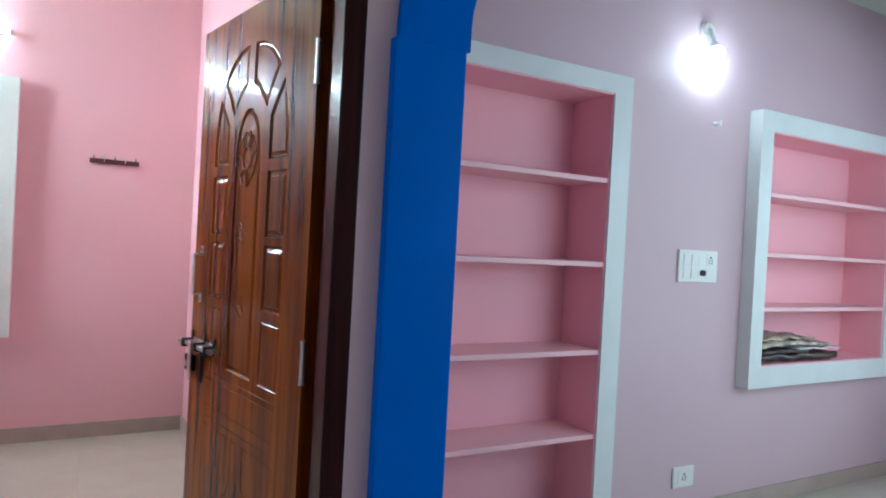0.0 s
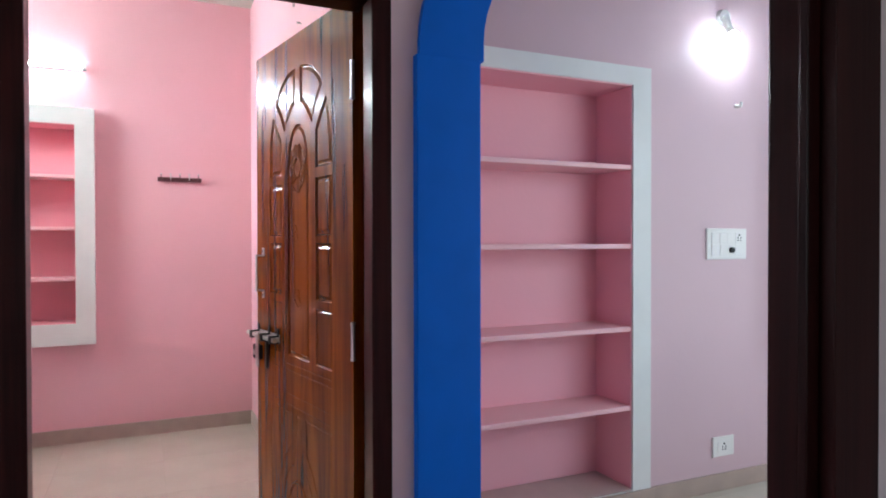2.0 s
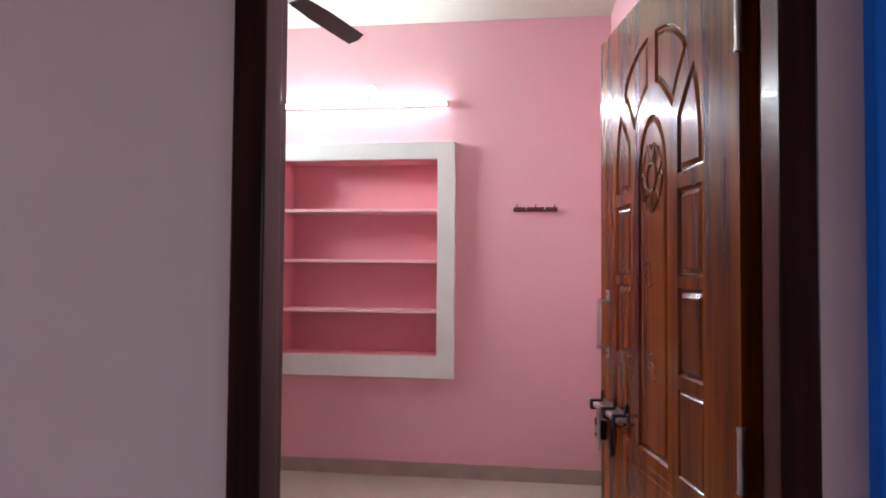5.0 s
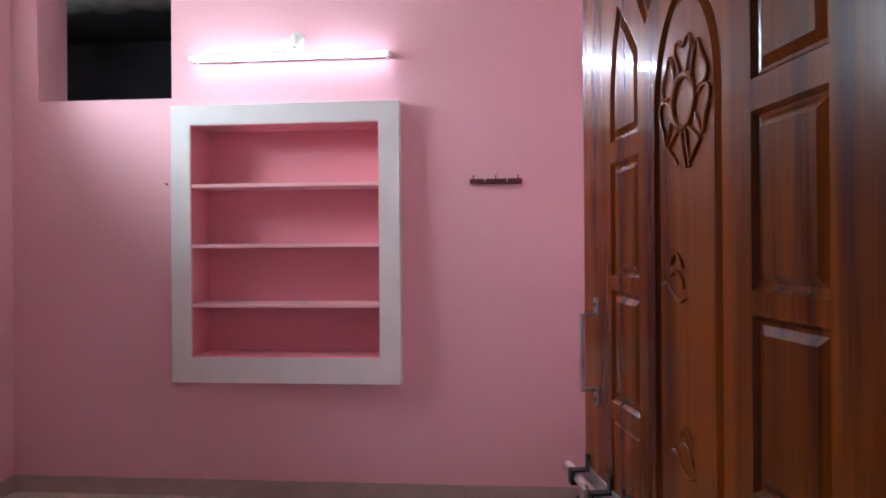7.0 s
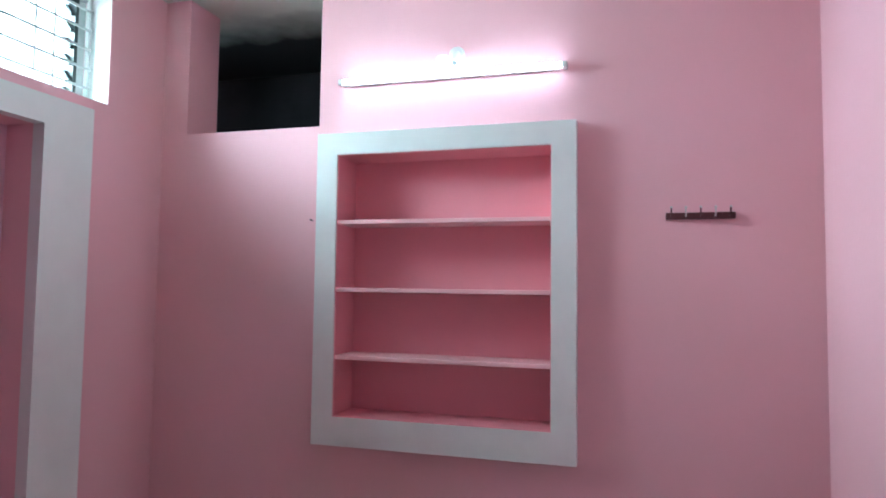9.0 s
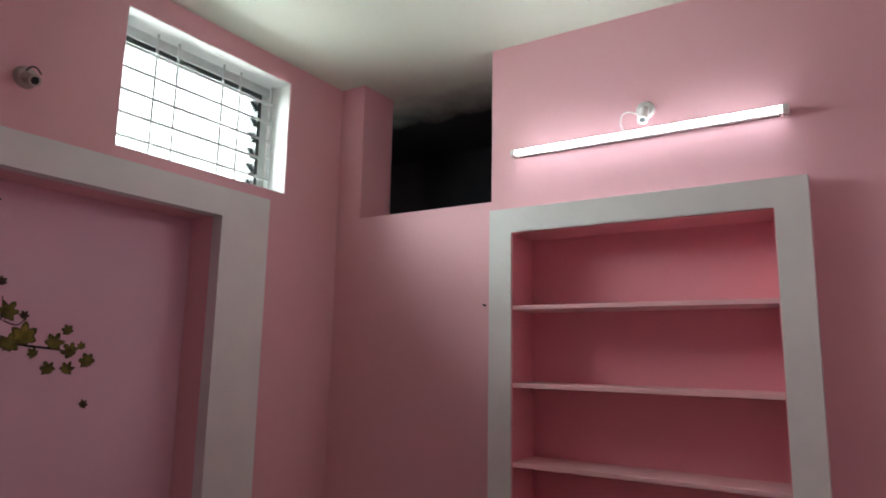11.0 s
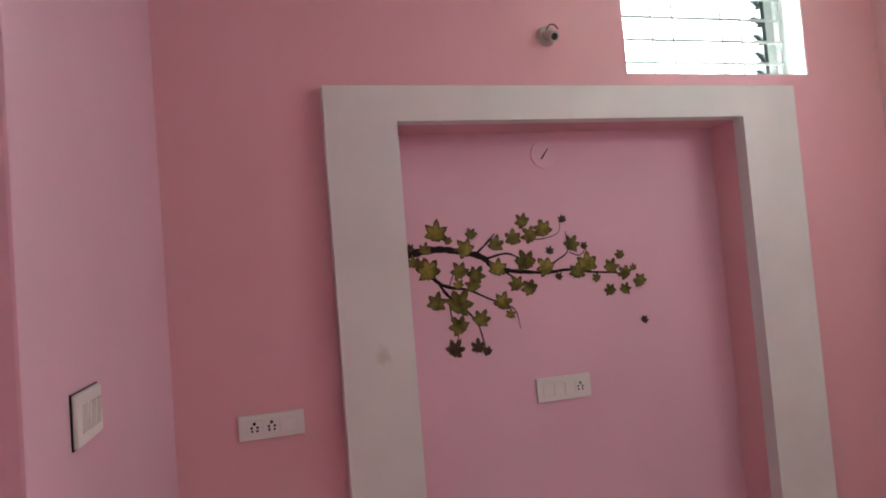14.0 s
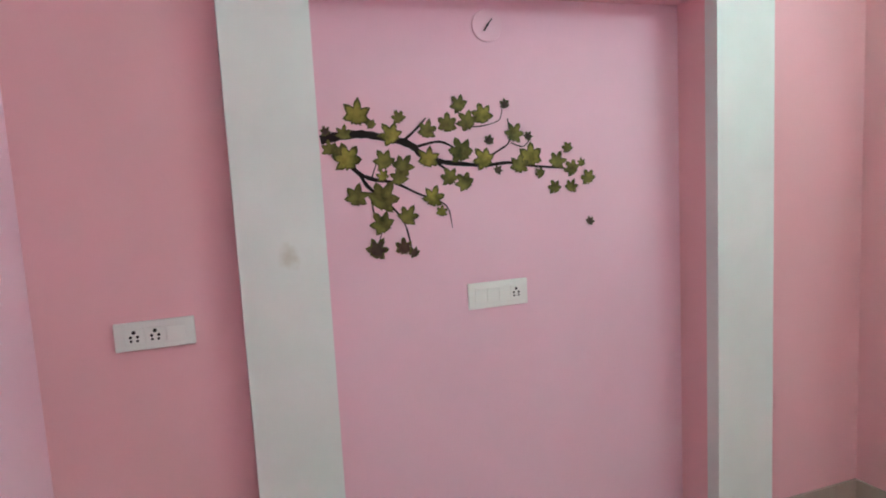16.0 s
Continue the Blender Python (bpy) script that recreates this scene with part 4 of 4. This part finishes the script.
# ---- branch decal ----
def branch_decal():
    """A printed wall sticker, laid flat on the back of the recess; y and z of the wall."""
    decal = thing("wall_decal", (-2.535, 3.5, 1.6), "wall sticker of a maple branch with green leaves", "wall decal")
    rng = random.Random(7)

    def twig(points, w0, w1):
        bm = bmesh.new()
        pts = [Vector(p) for p in points]
        fine = []
        for a, b in zip(pts, pts[1:]):
            for i in range(4):
                fine.append(a.lerp(b, i / 4))
        fine.append(pts[-1])
        for _ in range(2):
            fine = [fine[0]] + [(p + q * 2 + r) / 4 for p, q, r in zip(fine, fine[1:], fine[2:])] + [fine[-1]]
        rows = []
        for i, p in enumerate(fine):
            d = (fine[min(i + 1, len(fine) - 1)] - fine[max(i - 1, 0)]).normalized()
            w = (w0 + (w1 - w0) * i / (len(fine) - 1)) * rng.uniform(0.8, 1.2) / 2
            side = Vector((-d.y, d.x)) * w
            rows.append([bm.verts.new((0.0015, q.x - 3.5, q.y - 1.6)) for q in (p - side, p + side)])
        for a, b in zip(rows, rows[1:]):
            bm.faces.new([a[0], a[1], b[1], b[0]])
        part("branch", bm, BARK, decal)

    twig([(3.02, 1.735), (3.11, 1.75), (3.18, 1.75), (3.26, 1.73), (3.31, 1.72), (3.35, 1.70), (3.38, 1.66), (3.46, 1.64), (3.54, 1.63), (3.62, 1.62), (3.72, 1.63), (3.81, 1.61), (3.92, 1.60), (3.98, 1.59)], 0.034, 0.005)
    twig([(3.31, 1.72), (3.36, 1.76), (3.40, 1.80)], 0.012, 0.005)
    twig([(3.36, 1.70), (3.45, 1.72), (3.52, 1.68)], 0.010, 0.006)
    twig([(3.60, 1.63), (3.67, 1.67), (3.73, 1.70), (3.72, 1.79)], 0.010, 0.004)
    twig([(3.73, 1.70), (3.78, 1.68), (3.81, 1.71)], 0.005, 0.004)
    twig([(3.50, 1.78), (3.59, 1.76), (3.69, 1.78), (3.70, 1.83)], 0.005, 0.003)
    twig([(3.04, 1.71), (3.10, 1.66), (3.15, 1.61), (3.20, 1.59), (3.27, 1.58), (3.36, 1.53), (3.42, 1.51), (3.47, 1.48), (3.48, 1.40)], 0.018, 0.003)
    twig([(3.15, 1.61), (3.17, 1.57), (3.25, 1.50), (3.30, 1.44), (3.32, 1.34)], 0.014, 0.005)
    twig([(3.18, 1.55), (3.19, 1.46), (3.22, 1.42), (3.20, 1.37)], 0.006, 0.003)
    twig([(3.43, 1.64), (3.49, 1.60), (3.53, 1.56)], 0.008, 0.006)
    twig([(3.19, 1.60), (3.21, 1.65)], 0.006, 0.004)

    def leaf(y, z, size, tone, lift):
        bm = bmesh.new()
        turn = rng.uniform(-0.8, 0.8)
        heart = bm.verts.new((lift, y - 3.5, z - 1.6))
        rim = []
        lobes = ((0, 1.15), (52, 1.05), (104, 0.9), (150, 0.62), (210, 0.62), (256, 0.9), (308, 1.05))
        for i, (a, r) in enumerate(lobes):
            b = lobes[(i + 1) % len(lobes)]
            gap = (b[0] - a) % 360
            for da, rr in ((-14, r * 0.8), (0, r), (14, r * 0.8), (gap / 2, 0.62 if gap < 56 else 0.5)):
                t = radians(90 + a + da) + turn
                rr *= size * 1.3 * rng.uniform(0.93, 1.07)
                rim.append(bm.verts.new((lift, y - 3.5 + rr * math.cos(t), z - 1.6 + rr * math.sin(t))))
        inner = [bm.verts.new(heart.co.lerp(v.co, 0.78)) for v in rim]
        edge = []
        for i in range(len(rim)):
            k = (i + 1) % len(rim)
            bm.faces.new([heart, inner[i], inner[k]])
            edge.append(bm.faces.new([inner[i], rim[i], rim[k], inner[k]]))
        for f in edge:
            f.material_index = 1
        part("leaf", bm, LEAVES[tone], decal).data.materials.append(LEAVES[3])

    along_top = [(3.04, 1.76, 0.016, 2), (3.10, 1.75, 0.024, 1), (3.15, 1.81, 0.043, 0), (3.20, 1.78, 0.017, 1), (3.27, 1.74, 0.037, 0), (3.30, 1.80, 0.023, 1), (3.40, 1.75, 0.032, 1), (3.48, 1.77, 0.034, 1),
                 (3.53, 1.84, 0.030, 1), (3.56, 1.78, 0.034, 1), (3.62, 1.80, 0.037, 0), (3.71, 1.84, 0.018, 2), (3.74, 1.73, 0.034, 1), (3.64, 1.71, 0.018, 2), (3.80, 1.72, 0.017, 2)]
    along_middle = [(3.53, 1.67, 0.043, 1), (3.62, 1.64, 0.038, 0), (3.40, 1.65, 0.036, 0), (3.48, 1.58, 0.031, 1), (3.54, 1.56, 0.033, 1), (3.67, 1.60, 0.016, 2), (3.76, 1.61, 0.034, 1), (3.81, 1.64, 0.043, 0),
                    (3.85, 1.58, 0.019, 1), (3.92, 1.62, 0.033, 1), (3.97, 1.67, 0.021, 1), (3.99, 1.59, 0.030, 1), (4.03, 1.61, 0.016, 1), (4.06, 1.55, 0.029, 1), (3.98, 1.52, 0.025, 1), (3.91, 1.52, 0.026, 1)]
    along_low = [(3.05, 1.70, 0.025, 1), (3.08, 1.69, 0.022, 1), (3.11, 1.66, 0.044, 0), (3.24, 1.65, 0.034, 1), (3.30, 1.63, 0.035, 1), (3.29, 1.59, 0.030, 1), (3.23, 1.60, 0.020, 0), (3.13, 1.53, 0.037, 1),
                 (3.22, 1.52, 0.050, 1), (3.22, 1.43, 0.038, 1), (3.31, 1.45, 0.034, 1), (3.41, 1.51, 0.036, 0), (3.44, 1.46, 0.020, 0), (3.19, 1.34, 0.036, 2), (3.29, 1.34, 0.029, 2), (3.33, 1.32, 0.019, 2)]
    for i, spray in enumerate((along_top, along_middle, along_low)):
        for k, (y, z, size, tone) in enumerate(spray):
            leaf(y, z, size, tone, 0.002 + 0.0002 * ((k * 5 + i) % 7))
    leaf(4.06, 1.38, 0.017, 2, 0.002)


branch_decal()

# ---- tiles last ----
tile_floor(floor, XL, XR, YD + 0.006, YB - 0.001, 0.0, 0.41, 4.70, 0.60)
tile_floor(floor_raised, 1.17, 5.9, 1.875, 2.48, 0.17, 1.70, 1.90, 0.60)
